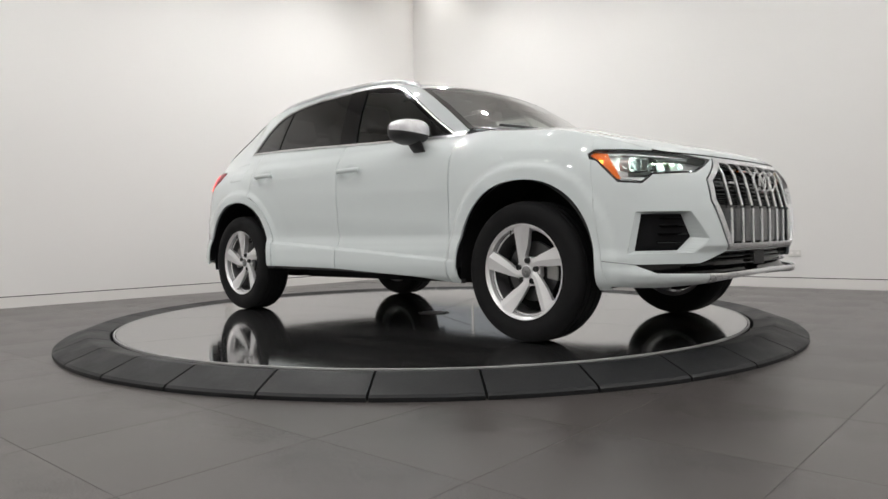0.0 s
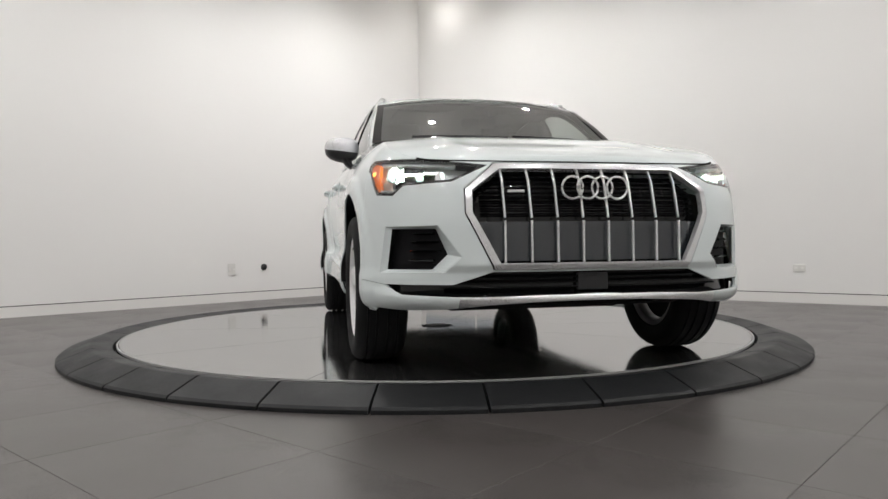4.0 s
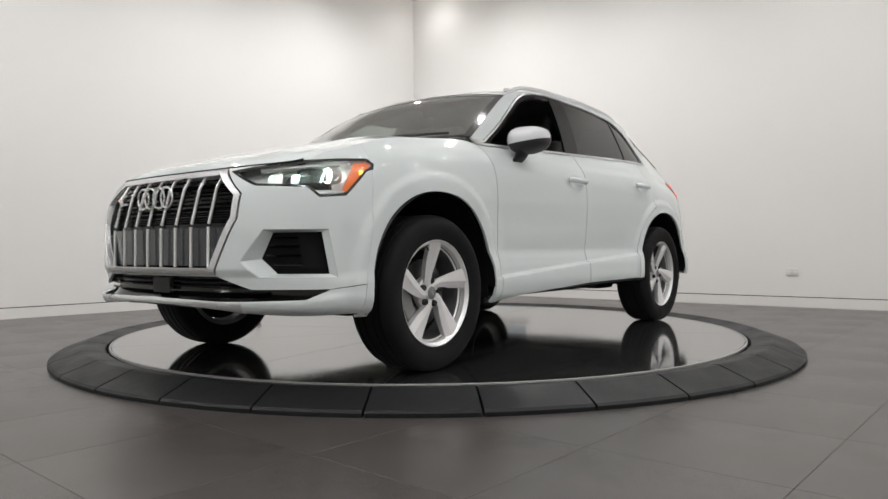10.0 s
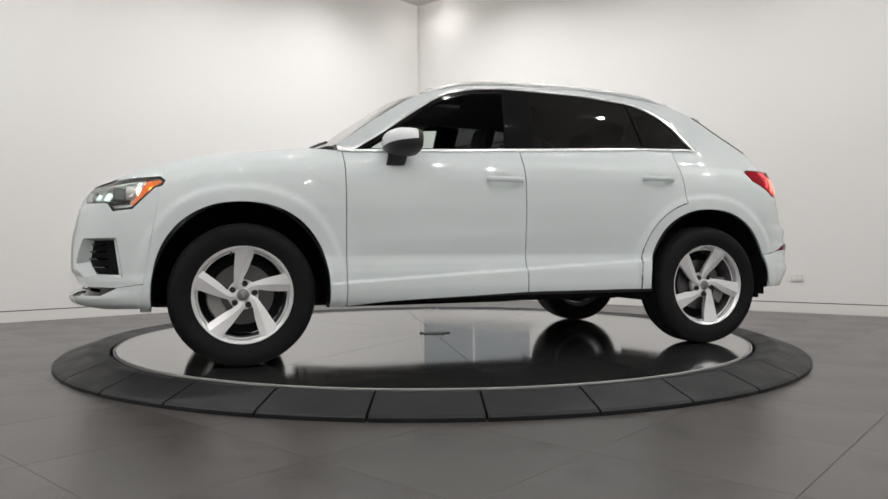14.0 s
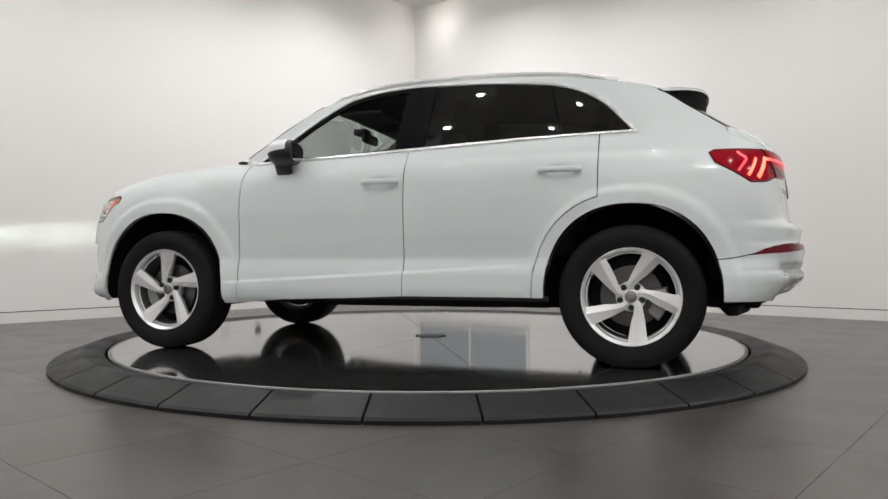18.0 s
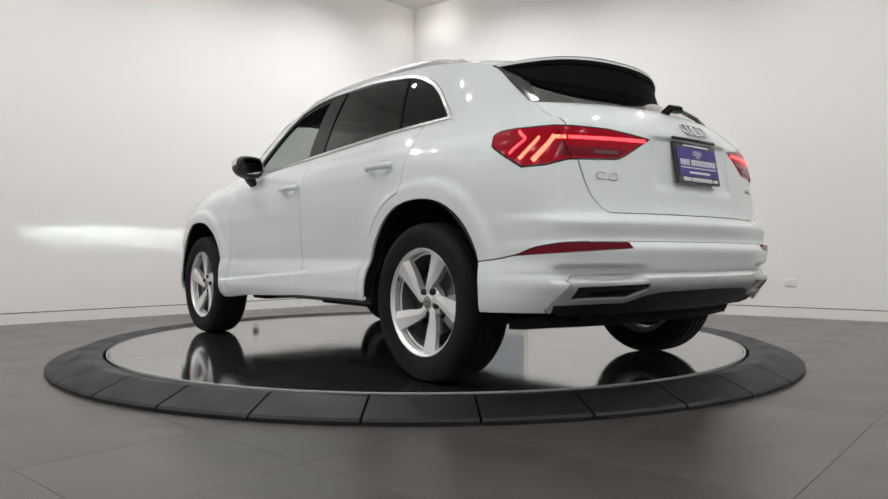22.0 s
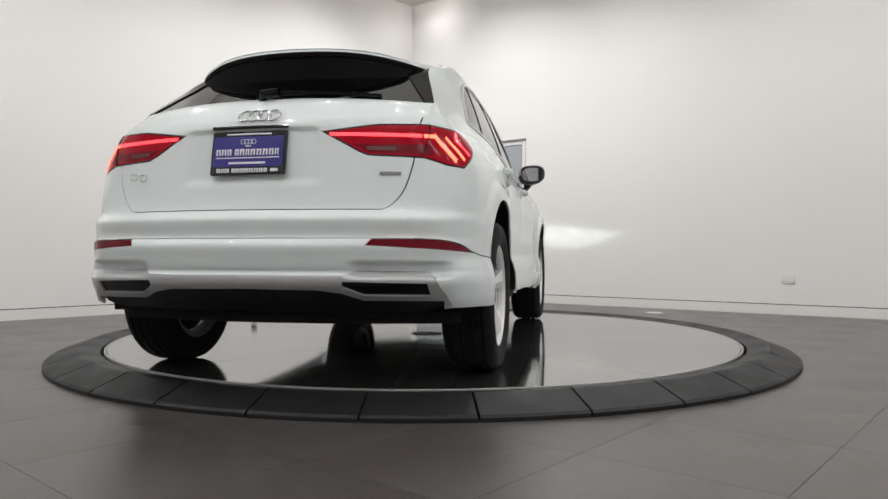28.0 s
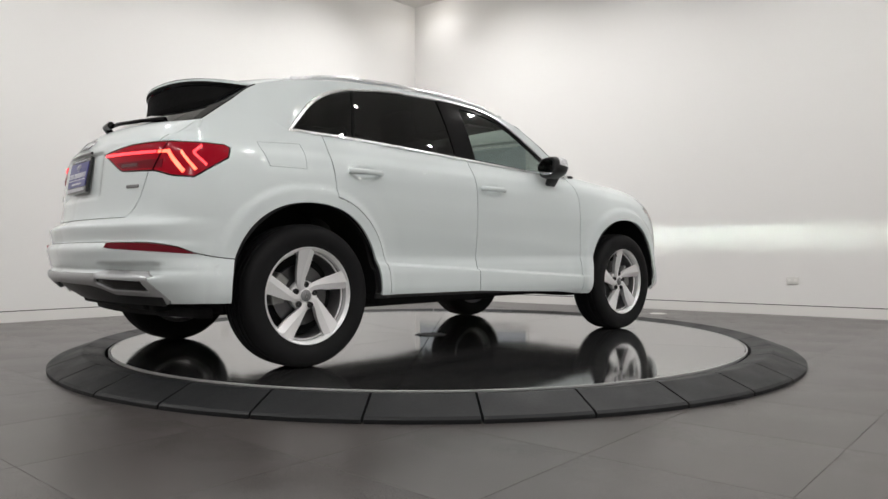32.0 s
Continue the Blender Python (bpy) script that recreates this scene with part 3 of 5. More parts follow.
TAILLAMP = [[(BACK - 0.315, 1.010), (BACK - 0.460, 0.934), (BACK - 0.504, 0.917), (BACK - 0.746, 0.909), (BACK - 1.047, 0.917), (BACK - 1.158, 0.976), (BACK - 1.183, 1.03), (BACK - 1.158, 1.045), (BACK - 0.821, 1.049), (BACK - 0.548, 1.040)],
            [(BACK - 0.746, 0.95), (BACK - 0.746, 0.9095), (BACK - 0.873, 0.884), (BACK - 0.978, 0.879), (BACK - 1.047, 0.917), (BACK - 1.065, 0.95)]]
REFLECTOR = [[(BACK - 0.521, 0.589), (BACK - 0.500, 0.567), (BACK - 1.008, 0.538), (BACK - 0.90, 0.570), (BACK - 0.77, 0.587)]]
STEP_LINE = curve([(0.0, 0.594), (0.50, 0.594), (0.77, 0.588), (0.90, 0.571), (0.99, 0.541), (1.12, 0.519), (1.3, 0.505)])

# fenders
soup = cut(cut(side_soup, lambda p: p[0] - DOOR_F - G), lambda p: 1.77 - 0.0007 - 0.16 * (p[2] - 0.5) - p[0])
soup = minus(cut(soup, floor_line), HEADLAMP, 3, 2, 0.004)
fender = both("fender", soup, PAINT, car, "white front wing with a flared wheel lip")
# doors, with a finger bowl pressed in behind each handle
def bowl(v):
    deep = 0.0
    for x, z in ((-0.03, 0.927), (-0.995, 0.956)):
        deep = max(deep, 0.02 * (1 - ((v.x - x) / 0.075) ** 2 - ((v.z - z) / 0.036) ** 2))
    return deep


soup = cut(cut(side_soup, lambda p: DOOR_F - G - p[0]), lambda p: p[0] - DOOR_M - G)
soup = cut(soup, lambda p: p[2] - LOWER(p[0]))
front_door = both("front_door", soup, PAINT, car, "white front door with a rising lower crease", hollow=bowl)
rear_arch = lambda p: (arch(p[0], p[2], 0.418 + 0.062, 0.452 + 0.055) - 1) * 0.45
soup = cut(cut(cut(side_soup, lambda p: DOOR_M - G - p[0]), lambda p: p[0] - DOOR_R - G), rear_arch)
rear_door = both("rear_door", cut(soup, floor_line), PAINT, car, "white rear door cut to the wheel arch", hollow=bowl)
# quarter panels
soup = cut(cut(side_soup, lambda p: DOOR_M - 0.2 - p[0]), floor_line)
a = cut(soup, lambda p: DOOR_R - G - p[0])
b = cut(cut(soup, lambda p: p[0] - DOOR_R + G), lambda p: -rear_arch(p) - 2 * G)
bumper_top = lambda p: p[2] - STEP_LINE(BACK - p[3])
a = cut(a, lambda p: p[0] + 1.62)
GATE_Y = curve([(0.68, 0.47), (0.704, 0.535), (0.715, 0.555), (0.739, 0.582), (0.784, 0.611), (0.842, 0.630), (0.909, 0.644), (1.046, 0.655), (1.14, 0.664)])
GATE = lambda p: GATE_Y(p[2]) - p[1]
c = cut(cut(cut([f for f in BODY if min(p[0] for p in f) < -1.4], lambda p: -1.62 - p[0]), open_arch), lambda p: -GATE(p) - 2 * G)
c = cut(cut(c, lambda p: p[1] - 0.66), lambda p: bumper_top(p) - G) + cut(cut(c, lambda p: 0.66 - p[1]), lambda p: p[2] - 0.7022)
soup = minus(a + b + c, TAILLAMP, 3, 2, 0.003)
FUEL = [[(-1.555, 1.075), (-1.53, 0.955), (-1.34, 0.955), (-1.325, 1.04), (-1.335, 1.085)]]
fuel_soup = inside(soup, FUEL[0], 0, 2)
soup_left = soup
quarter_panel = (sheet("quarter_panel", soup_left, PAINT, car, "white rear quarter panel with a flared arch"), sheet("quarter_panel", minus(soup_left, FUEL, 0, 2, 0.0018), PAINT, car, "white rear quarter panel with the fuel flap", True))
sheet("fuel_flap", fuel_soup, PAINT, quarter_panel[1], "rounded white fuel flap", True)

# front bumper
GRILLE = [(-0.520, 0.756), (-0.522, 0.658), (-0.415, 0.436), (0.415, 0.436), (0.522, 0.658), (0.520, 0.756), (0.392, 0.862), (-0.392, 0.862)]
GRILLE_IN = [(-0.492, 0.750), (-0.495, 0.662), (-0.392, 0.462), (0.392, 0.462), (0.495, 0.662), (0.492, 0.750), (0.376, 0.836), (-0.376, 0.836)]
FOG = [[(0.645, 0.601), (0.602, 0.498), (0.657, 0.438), (0.810, 0.438), (0.792, 0.603)]]
FOG_DEEP = (0.042, 0.046, 0.040, 0.014, 0.014)
FOG_FRAME = [[(0.622, 0.613), (0.536, 0.488), (0.597, 0.426), (0.828, 0.424), (0.806, 0.613)]]
INTAKE = [[(0.0, 0.428), (0.42, 0.428), (0.567, 0.378), (0.567, 0.332), (0.468, 0.330), (0.0, 0.340)], [(0.567, 0.378), (0.815, 0.378), (0.756, 0.338), (0.567, 0.332)]]
LIP_LOW = curve([(0.0, 0.314), (0.15, 0.313), (0.44, 0.301), (0.59, 0.281), (0.73, 0.272), (0.87, 0.280)])
nose = cut([f for f in BODY if min(p[3] for p in f) < 1.35], lambda p: p[0] - 1.77 + 0.16 * (p[2] - 0.5) - 0.0007)
nose = cut(nose, open_arch)
valance = cut(cut(nose, lambda p: p[2] - 0.284), lambda p: LIP_LOW(p[1]) + 0.004 - p[2])
nose = cut(nose, lambda p: p[2] - LIP_LOW(p[1]))
split = lambda p: p[2] - (0.338 + max(0.0, p[1] - 0.62) * 0.21)
plain = minus(nose, HEADLAMP, 3, 2, 0.004)
plain = minus(plain, [GRILLE], 1, 2, 0.003)
plain = minus(plain, FOG_FRAME, 1, 2)
plain = minus(plain, INTAKE, 1, 2)
upper = cut(plain, split)
front_bumper = whole("front_bumper", upper, PAINT, car, "white front bumper with large faceted side inlets")
lip = cut(nose, lambda p: -split(p) - G)
front_lip = whole("front_lip", minus(lip, INTAKE, 1, 2), PAINT, front_bumper, "white lower lip with a bright edge")
lip_edge = minus(cut(lip, lambda p: 0.55 - p[1]), INTAKE, 1, 2)
whole("lip_underside", valance, PLASTIC, front_bumper, "black underside of the lip", sink=0.03)
whole("lip_trim", lip_edge, PAINT_MATT, front_bumper, "satin silver lip trim", sink=-0.002)
intake_soup = region([f for f in nose if min(p[1] for p in f) < 0.9], INTAKE, 1, 2, 0.006)
whole("lower_intake", intake_soup, PILLAR_BLACK, front_bumper, "black lower air intake", sink=0.05)
for z in (0.365, 0.385, 0.405):
    bm = bmesh.new()
    w = 0.62 if z < 0.39 else 0.48
    tube(bm, [on_front(y, z, -0.028) for y in steps(-w, w, 24)], 0.0045, 6)
    part("intake_bar", bm, PILLAR_BLACK, front_bumper)
bm = bmesh.new()
box(bm, -0.012, 0.012, -0.065, 0.065, -0.034, 0.034, 0.004, Matrix.Translation(on_front(0.0, 0.385, -0.034)))
part("sensor_block", bm, PLASTIC, front_bumper, "black sensor block in the lower intake")
for sgn in (1, -1):
    outer, inner = FOG_FRAME[0], FOG[0]
    for k in range(5):
        bm = bmesh.new()
        m = (k + 1) % 5
        rows = []
        for depth, ring_pts in ((0.0005, outer), (-0.003, None), (None, inner)):
            row = []
            for t in steps(0, 1, 6):
                if ring_pts is None:
                    f = [((o[0] * 0.88 + i[0] * 0.12), (o[1] * 0.88 + i[1] * 0.12)) for o, i in zip(outer, inner)]
                else:
                    f = ring_pts
                y, z = f[k][0] + (f[m][0] - f[k][0]) * t, f[k][1] + (f[m][1] - f[k][1]) * t
                if depth is None:
                    ends = [on_front(sgn * f[e][0], f[e][1], -FOG_DEEP[e]) for e in (k, m)]
                    row.append(bm.verts.new(ends[0].lerp(ends[1], t)))
                else:
                    row.append(bm.verts.new(on_front(sgn * y, z, depth)))
            rows.append(row)
        for p, q in zip(rows, rows[1:]):
            for j in range(6):
                bm.faces.new((p[j], p[j + 1], q[j + 1], q[j]))
        part("inlet_bezel", bm, PAINT, front_bumper, "white faceted inlet bezel")
fog_soup = region(nose, FOG, 1, 2, 0.01)
fog_cover = both("side_inlet", fog_soup, INLET, front_bumper, "black louvred side inlet", sink=0.05)
for side in (0, 1):
    for z, y0, y1 in ((0.475, 0.65, 0.74), (0.512, 0.625, 0.735), (0.548, 0.635, 0.73), (0.582, 0.65, 0.725)):
        bm = bmesh.new()
        tube(bm, [on_front(y if side == 0 else -y, z, -0.036) for y in steps(y0, y1, 6)], 0.011, 6, squash=0.45)
        part("louvre", bm, PILLAR_BLACK, fog_cover[side])
# bright frame of the grille
frame_soup = outside(inside(nose, GRILLE, 1, 2, -0.003), GRILLE_IN, 1, 2)
grille = whole("grille", frame_soup, PAINT_MATT, car, "large octagonal grille with a satin silver frame", sink=-0.004, thick=0.022)
whole("grille_joint", outside(inside(nose, GRILLE, 1, 2, 0.008), GRILLE, 1, 2, -0.008), GAP, grille, "dark joint round the grille", sink=0.006, thick=0.0)
back_soup = inside(nose, GRILLE_IN, 1, 2, 0.01)
whole("grille_backing", back_soup, PILLAR_BLACK, grille, "black slatted grille field", sink=0.055)
whole("grille_screen", cut(cut(back_soup, lambda p: 0.628 - p[2]), lambda p: p[2] - 0.47), GRILLE_GREY, grille, "smooth grey lower screen", sink=0.034)
for k in range(8):
    y = -0.372 + 0.1068 * k
    top = min(0.832, 0.748 + (0.478 - abs(y)) * 0.78)
    low = 0.464 if abs(y) < 0.382 else 0.48
    bm = bmesh.new()
    for zs in ((low, 0.628), (0.640, min(0.785, top - 0.004), top)):
        ends = [on_front(y, z, -0.012 if z < 0.64 else -0.014) for z in zs]
        line = [a.lerp(b, t) for a, b in zip(ends, ends[1:]) for t in (0, 0.5, 0.97)] + [ends[-1]]
        tube(bm, line, 0.0052, 8, squash=1.4)
    part("grille_bar", bm, BRIGHT, grille, "slim chrome upright")
for k in range(9):
    z = 0.655 + 0.021 * k
    w = min(0.47, 0.37 + (0.83 - z) * 1.25)
    bm = bmesh.new()
    tube(bm, [on_front(y, z, -0.034) for y in steps(-w, w, 20)], 0.006, 5, squash=0.6)
    part("grille_slat", bm, PILLAR_BLACK, grille)
for k in range(4):
    bm = bmesh.new()
    cy = -0.0945 + 0.063 * k
    tube(bm, [on_front(cy, 0.758, 0.012 + 0.002 * (k % 2)) + Vector((0, 0.044 * math.cos(t), 0.044 * math.sin(t))) for t in steps(0, 2 * math.pi, 40)[:-1]], 0.0045, 8, closed=True)
    part("emblem_ring", bm, BRIGHT, grille, "chrome ring")
bm = bmesh.new()
box(bm, -0.004, 0.004, -0.035, 0.035, -0.006, 0.006, 0.002, Matrix.Translation(on_front(-0.32, 0.745, -0.012)))
part("grille_badge", bm, BADGE, grille)

# dark lining behind the panel joints
near_line = lambda field, wide=0.012: (lambda p: wide - abs(field(p)))
lining = []
for field in (lambda p: p[0] - DOOR_F, lambda p: p[0] - DOOR_M):
    lining.append(cut(cut(side_soup, near_line(field)), floor_line))
lining.append(cut(cut(cut(side_soup, near_line(lambda p: p[0] - DOOR_R)), rear_arch), floor_line))
lining.append(cut(cut(cut(cut(side_soup, lambda p: -0.5 - p[0]), near_line(rear_arch)), lambda p: p[0] - DOOR_R - 0.006), floor_line))
for soup in lining:
    both("joint_lining", soup, GAP, car, "dark joint between two body panels", sink=0.009, thick=0.0)
tail_soup = [f for f in BODY if min(p[3] for p in f) > TOTAL - 1.3]
tail_joint = cut(cut(tail_soup, near_line(GATE)), lambda p: p[2] - 0.70) + cut(cut(tail_soup, near_line(lambda p: p[2] - 0.704)), GATE)
both("gate_lining", minus(tail_joint, TAILLAMP, 3, 2), GAP, car, "dark joint round the tailgate", sink=0.009, thick=0.0)

# bonnet: from the shoulder to a raised spine
SPINE = curve([(0.98, 1.122), (1.2, 1.102), (1.42, 1.066), (1.665, 1.004), (1.94, 0.940), (2.05, 0.906), (2.09, 0.890), (2.115, 0.872)])
S_COWL = s_side(0.87, 1.06)


BONNET_EDGE = []
for s in steps(0, S_COWL, 80):
    x0, _, _, _ = outline(s)
    BONNET_EDGE.append((*shell(s, SHOULDER(x0)), SHOULDER(x0)))
EDGE_Y = curve([(x, y) for x, y, _ in reversed(BONNET_EDGE)][::4])
EDGE_Z = curve([(x, z) for x, _, z in reversed(BONNET_EDGE)][::4])


def bonnet_point(s, w):
    x0, _, _, _ = outline(s)
    z = SHOULDER(x0)
    ex, ey = shell(s, z)
    if w == 0:
        return (ex, ey, z, s)
    q = s / S_COWL
    sx = 1.005 + 0.80 * (1 - q ** 1.25)
    x, y = ex + (sx - ex) * w, ey * (1 - w)
    across = min(1.0, y / max(EDGE_Y(x), 1e-3))
    low = EDGE_Z(x)
    high = low + (max(SPINE(x), low) - low) * (1 - across ** 3.4)
    # two low pressed ridges that run back from the nose
    ridge = 0.006 * ease(1 - abs(across - 0.62) / 0.12) * ease((2.0 - x) / 0.25)
    return (x, y, z + (high + ridge - z) * ease(w / 0.04), s)


bonnet_soup = grid(lambda w, s: bonnet_point(s, w), steps(1, 0, 30), steps(0, S_COWL, 60))
bonnet = whole("bonnet", cut(bonnet_soup, lambda p: p[2] - 0.0), PAINT, car, "white ribbed bonnet", thick=0.006)
bm = bmesh.new()
tube(bm, [p for p in flip([tuple(Vector(bonnet_point(s, 0)[:3]) + Vector((-0.004, 0, -0.002))) for s in steps(0.01, 0.80, 40)][::-1])] + [tuple(Vector(bonnet_point(s, 0)[:3]) + Vector((-0.004, 0, -0.002))) for s in steps(0.01, 0.80, 40)], 0.0068, 6)
part("bonnet_seal", bm, GAP, bonnet, "black seal along the bonnet's front edge")

# glasshouse sides
def flank_point(x, v):
    z0, z1 = SHOULDER(x), ROOF_EDGE(x)
    z = z0 + (z1 - z0) * v
    return (x, flank(x, z), z)


side_glass = grid(flank_point, steps(0.86, -1.80, 150), steps(0, 1, 26))
# outline of the side windows
WIN_TOP = curve([(-1.42, 1.06), (-1.345, 1.166), (-1.29, 1.228), (-1.22, 1.302), (-1.14, 1.362), (-1.05, 1.404), (-0.92, 1.438), (-0.57, 1.474), (-0.15, 1.484), (0.02, 1.474), (0.19, 1.442), (0.3, 1.393), (0.463, 1.286), (0.6, 1.19), (0.765, 1.084)])
WIN_LOW = curve([(-1.345, 1.166), (-0.85, 1.15), (-0.2, 1.12), (0.4, 1.094), (0.765, 1.082)])
in_top = lambda p: WIN_TOP(p[0]) - p[2]
in_low = lambda p: p[2] - WIN_LOW(p[0])
TR = 0.012
trim_wide = lambda p: 0.011 + 0.010 * ease((-0.95 - p[0]) / 0.3)
pillar = cut(side_glass, lambda p: -in_top(p) - trim_wide(p) - 0.004) + cut(cut(side_glass, lambda p: in_top(p) + trim_wide(p)), lambda p: -in_low(p) - TR)
body_side = both("roof_pillar", pillar, PAINT, car, "white roof pillars round the side windows")
both("trim_seal", cut(cut(side_glass, lambda p: -in_top(p) - trim_wide(p) + 0.006), lambda p: in_top(p) + trim_wide(p) + 0.010), GAP, body_side, "black seal outside the bright trim", sink=0.004, thick=0.0)
glass_area = cut(cut(side_glass, in_top), in_low)
trim_soup = cut(cut(side_glass, lambda p: in_top(p) + trim_wide(p)), lambda p: in_low(p) + TR)
trim_soup = cut(trim_soup, lambda p: -in_top(p)) + cut(cut(trim_soup, in_top), lambda p: -in_low(p))
both("window_trim", trim_soup, BRIGHT, body_side, "bright chrome window surround", sink=-0.006, thick=0.012)
B_REAR = lambda z: -0.175 - (z - 1.12) * 0.10
bp = cut(cut(glass_area, lambda p: p[0] - B_REAR(p[2]) + 0.075), lambda p: B_REAR(p[2]) + 0.095 - p[0])
both("door_pillar", bp, PILLAR_BLACK, body_side, "gloss black centre pillar", sink=-0.001)
front_pane = cut(glass_area, lambda p: p[0] - B_REAR(p[2]) - 0.097)
rear_pane = cut(cut(glass_area, lambda p: B_REAR(p[2]) - 0.077 - p[0]), lambda p: p[0] + 0.985 + (p[2] - 1.15) * -0.22)
back_pane = cut(glass_area, lambda p: -1.0 + (p[2] - 1.15) * 0.22 - p[0])
post = cut(cut(glass_area, lambda p: p[0] + 1.0 - (p[2] - 1.15) * 0.22), lambda p: -0.985 + (p[2] - 1.15) * 0.22 - p[0])
both("window_post", post, PILLAR_BLACK, body_side)
pane = sheet("front_window", front_pane, SIDE_GLASS, front_door[1], "clear closed front side window", True, thick=0.004, sink=0.006)
panes = [pane, *both("rear_window", rear_pane, TINTED, rear_door, "dark privacy glass", thick=0.004, sink=0.004), *both("quarter_window", back_pane, TINTED, quarter_panel, "small dark privacy glass", thick=0.004, sink=0.004)]
# the lowered window's black inner frame on the left, the same seal on the right
both("window_seal", cut(front_pane, lambda p: 0.026 - min(in_top(p), in_low(p) + 0.018)), PILLAR_BLACK, front_door, "black window seal", sink=0.002)
bm = bmesh.new()

# windscreen
def screen_edge(v):
    x = 0.862 - (0.862 - 0.413) * v
    z = ROOF_EDGE(x)
    return Vector((x, flank(x, z), z))


def screen_point(v, w):
    e = screen_edge(v)
    bow_x, bow_z = 0.10 - 0.05 * v, 0.010 + 0.038 * v
    return (e.x + bow_x * (1 - w * w), e.y * w, e.z + bow_z * (1 - w ** 2.4))


screen_soup = grid(lambda w, v: screen_point(v, w), steps(1, 0, 18), steps(0, 1, 20))
screen_soup = [tuple(reversed(f)) for f in screen_soup]
windscreen = whole("windscreen", screen_soup, SCREEN_GLASS, car, "large raked windscreen mirroring ceiling lamps", thick=0.004)
edge_soup = [f for f in grid(lambda w, v: screen_point(v, w), [0, 0.2, 0.4, 0.6, 0.8, 0.94, 1.0], [0.0, 0.035, 0.5, 0.955, 1.0])]
frit = [tuple(reversed(f)) for k, f in enumerate(edge_soup) if k % 4 in (0, 3) or k // 4 == 5]
whole("screen_border", frit, GLOSS_BLACK, windscreen, "black printed border", sink=0.005, thick=0.0)
panes.append(windscreen)
bm = bmesh.new()
low = [screen_point(-0.01, w / 14) for w in range(14, -1, -1)]
low = flip(low)[:-1] + low[::-1]
tube(bm, [(p[0] + 0.035, p[1], p[2] - 0.018) for p in low], 0.03, 8, squash=0.4)
part("cowl", bm, PLASTIC, car, "black cowl panel under the windscreen")
for y0, y1 in ((0.62, 0.05), (0.02, -0.52)):
    bm = bmesh.new()
    pts = []
    for t in steps(0, 1, 8):
        y = y0 + (y1 - y0) * t
        p = screen_point(0.035 + 0.02 * t, abs(y) / 0.74)
        pts.append((p[0] + 0.022, y, p[2] + 0.012))
    tube(bm, pts, 0.008, 6)
    part("wiper", bm, PLASTIC, car, "black wiper blade")

# roof
def roof_side(x):
    return flank(x, ROOF_EDGE(x))


ROOF_TAIL = -1.47


def roof_point(u, w):
    xf, xr = 0.413 + 0.05 * (1 - w * w), ROOF_TAIL - 0.10 * (1 - w * w)
    xe = 0.413 + (ROOF_TAIL - 0.413) * u
    x = xf + (xr - xf) * u
    e = ROOF_EDGE(xe)
    crown = 0.048 - 0.010 * abs(2 * u - 1)
    return (x, roof_side(xe) * w, e + crown * (1 - w ** (2.6 + 2.2 * u)))


roof_soup = grid(roof_point, steps(1, 0, 60), steps(0, 1, 16))
roof = whole("roof", roof_soup, PAINT, car, "smooth white roof panel", sink=-0.0005)
for sgn in (1, -1):
    bm = bmesh.new()
    pts = []
    for t in steps(0, 1, 40):
        x = 0.36 - 1.66 * t
        lift = 0.022 * ease(t / 0.14) * ease((1 - t) / 0.14)
        pts.append((x, sgn * (roof_side(x) - 0.035), ROOF_EDGE(x) + 0.004 + lift))
    tube(bm, pts, 0.013, 10, squash=1.0)
    rail = soft_part("roof_rail", bm, PAINT_MATT, car, "satin silver roof rail", 50)
    for t in (0.05, 0.5, 0.95):
        x = 0.36 - 1.66 * t
        bm = bmesh.new()
        box(bm, x - 0.05, x + 0.05, sgn * (roof_side(x) - 0.035) - 0.013, sgn * (roof_side(x) - 0.035) + 0.013, ROOF_EDGE(x) - 0.006, ROOF_EDGE(x) + 0.02, 0.006)
        part("rail_foot", bm, PAINT_MATT, rail)

# soft hollow where the rear pillar grows out of the quarter panel
def pillar_root(x, t):
    deep = 0.006 + 0.07 * ease((-1.36 - x) / 0.12)
    top = SHOULDER(x)
    up = min(deep * 0.9, max(0.004, ROOF_EDGE(x) - top - 0.016))
    a, c, b = on_side(x, top - deep), Vector((x, BELT_Y(x), top)), Vector((x, flank(x, top + up), top + up))
    p = a * (1 - t) ** 2 + c * 2 * t * (1 - t) + b * t * t
    return (p.x, p.y + 0.0016 * math.sin(math.pi * t) + 0.0004, p.z)


both("pillar_root", grid(pillar_root, steps(-1.37, -1.80, 32), steps(0, 1, 8)), PAINT, quarter_panel, thick=0.0)

# tail: glass, shelf under it, spoiler over it
def hatch_edge(v):
    x = -1.79 + (1.79 - 1.465) * v
    z = ROOF_EDGE(x) - 0.004
    return Vector((x, flank(x, z), z))


def hatch_point(v, w):
    e = hatch_edge(v)
    return (e.x - (0.185 - 0.09 * v) * (1 - w ** 2.2), e.y * w, e.z + 0.006 * (1 - w * w))


hatch_soup = grid(lambda v, w: hatch_point(v, w), steps(0, 1, 16), steps(0, 1, 18))
S_HATCH = s_side(-1.80, 1.12)


def shelf_point(w, v):
    a = Vector(hatch_point(0, w))
    s = TOTAL - (TOTAL - S_HATCH) * w
    x0, _, _, _ = outline(s)
    z = SHOULDER(x0)
    x, y = shell(s, z)
    b = Vector((x, max(y, 0) if w > 0 else 0, z))
    p = b.lerp(a, v)
    p.z += 0.014 * math.sin(math.pi * v)
    return (p.x, p.y, p.z, s)


shelf_soup = grid(shelf_point, steps(1, 0, 30), steps(0, 1, 8))
gate_line = lambda p: 0.668 - p[1]
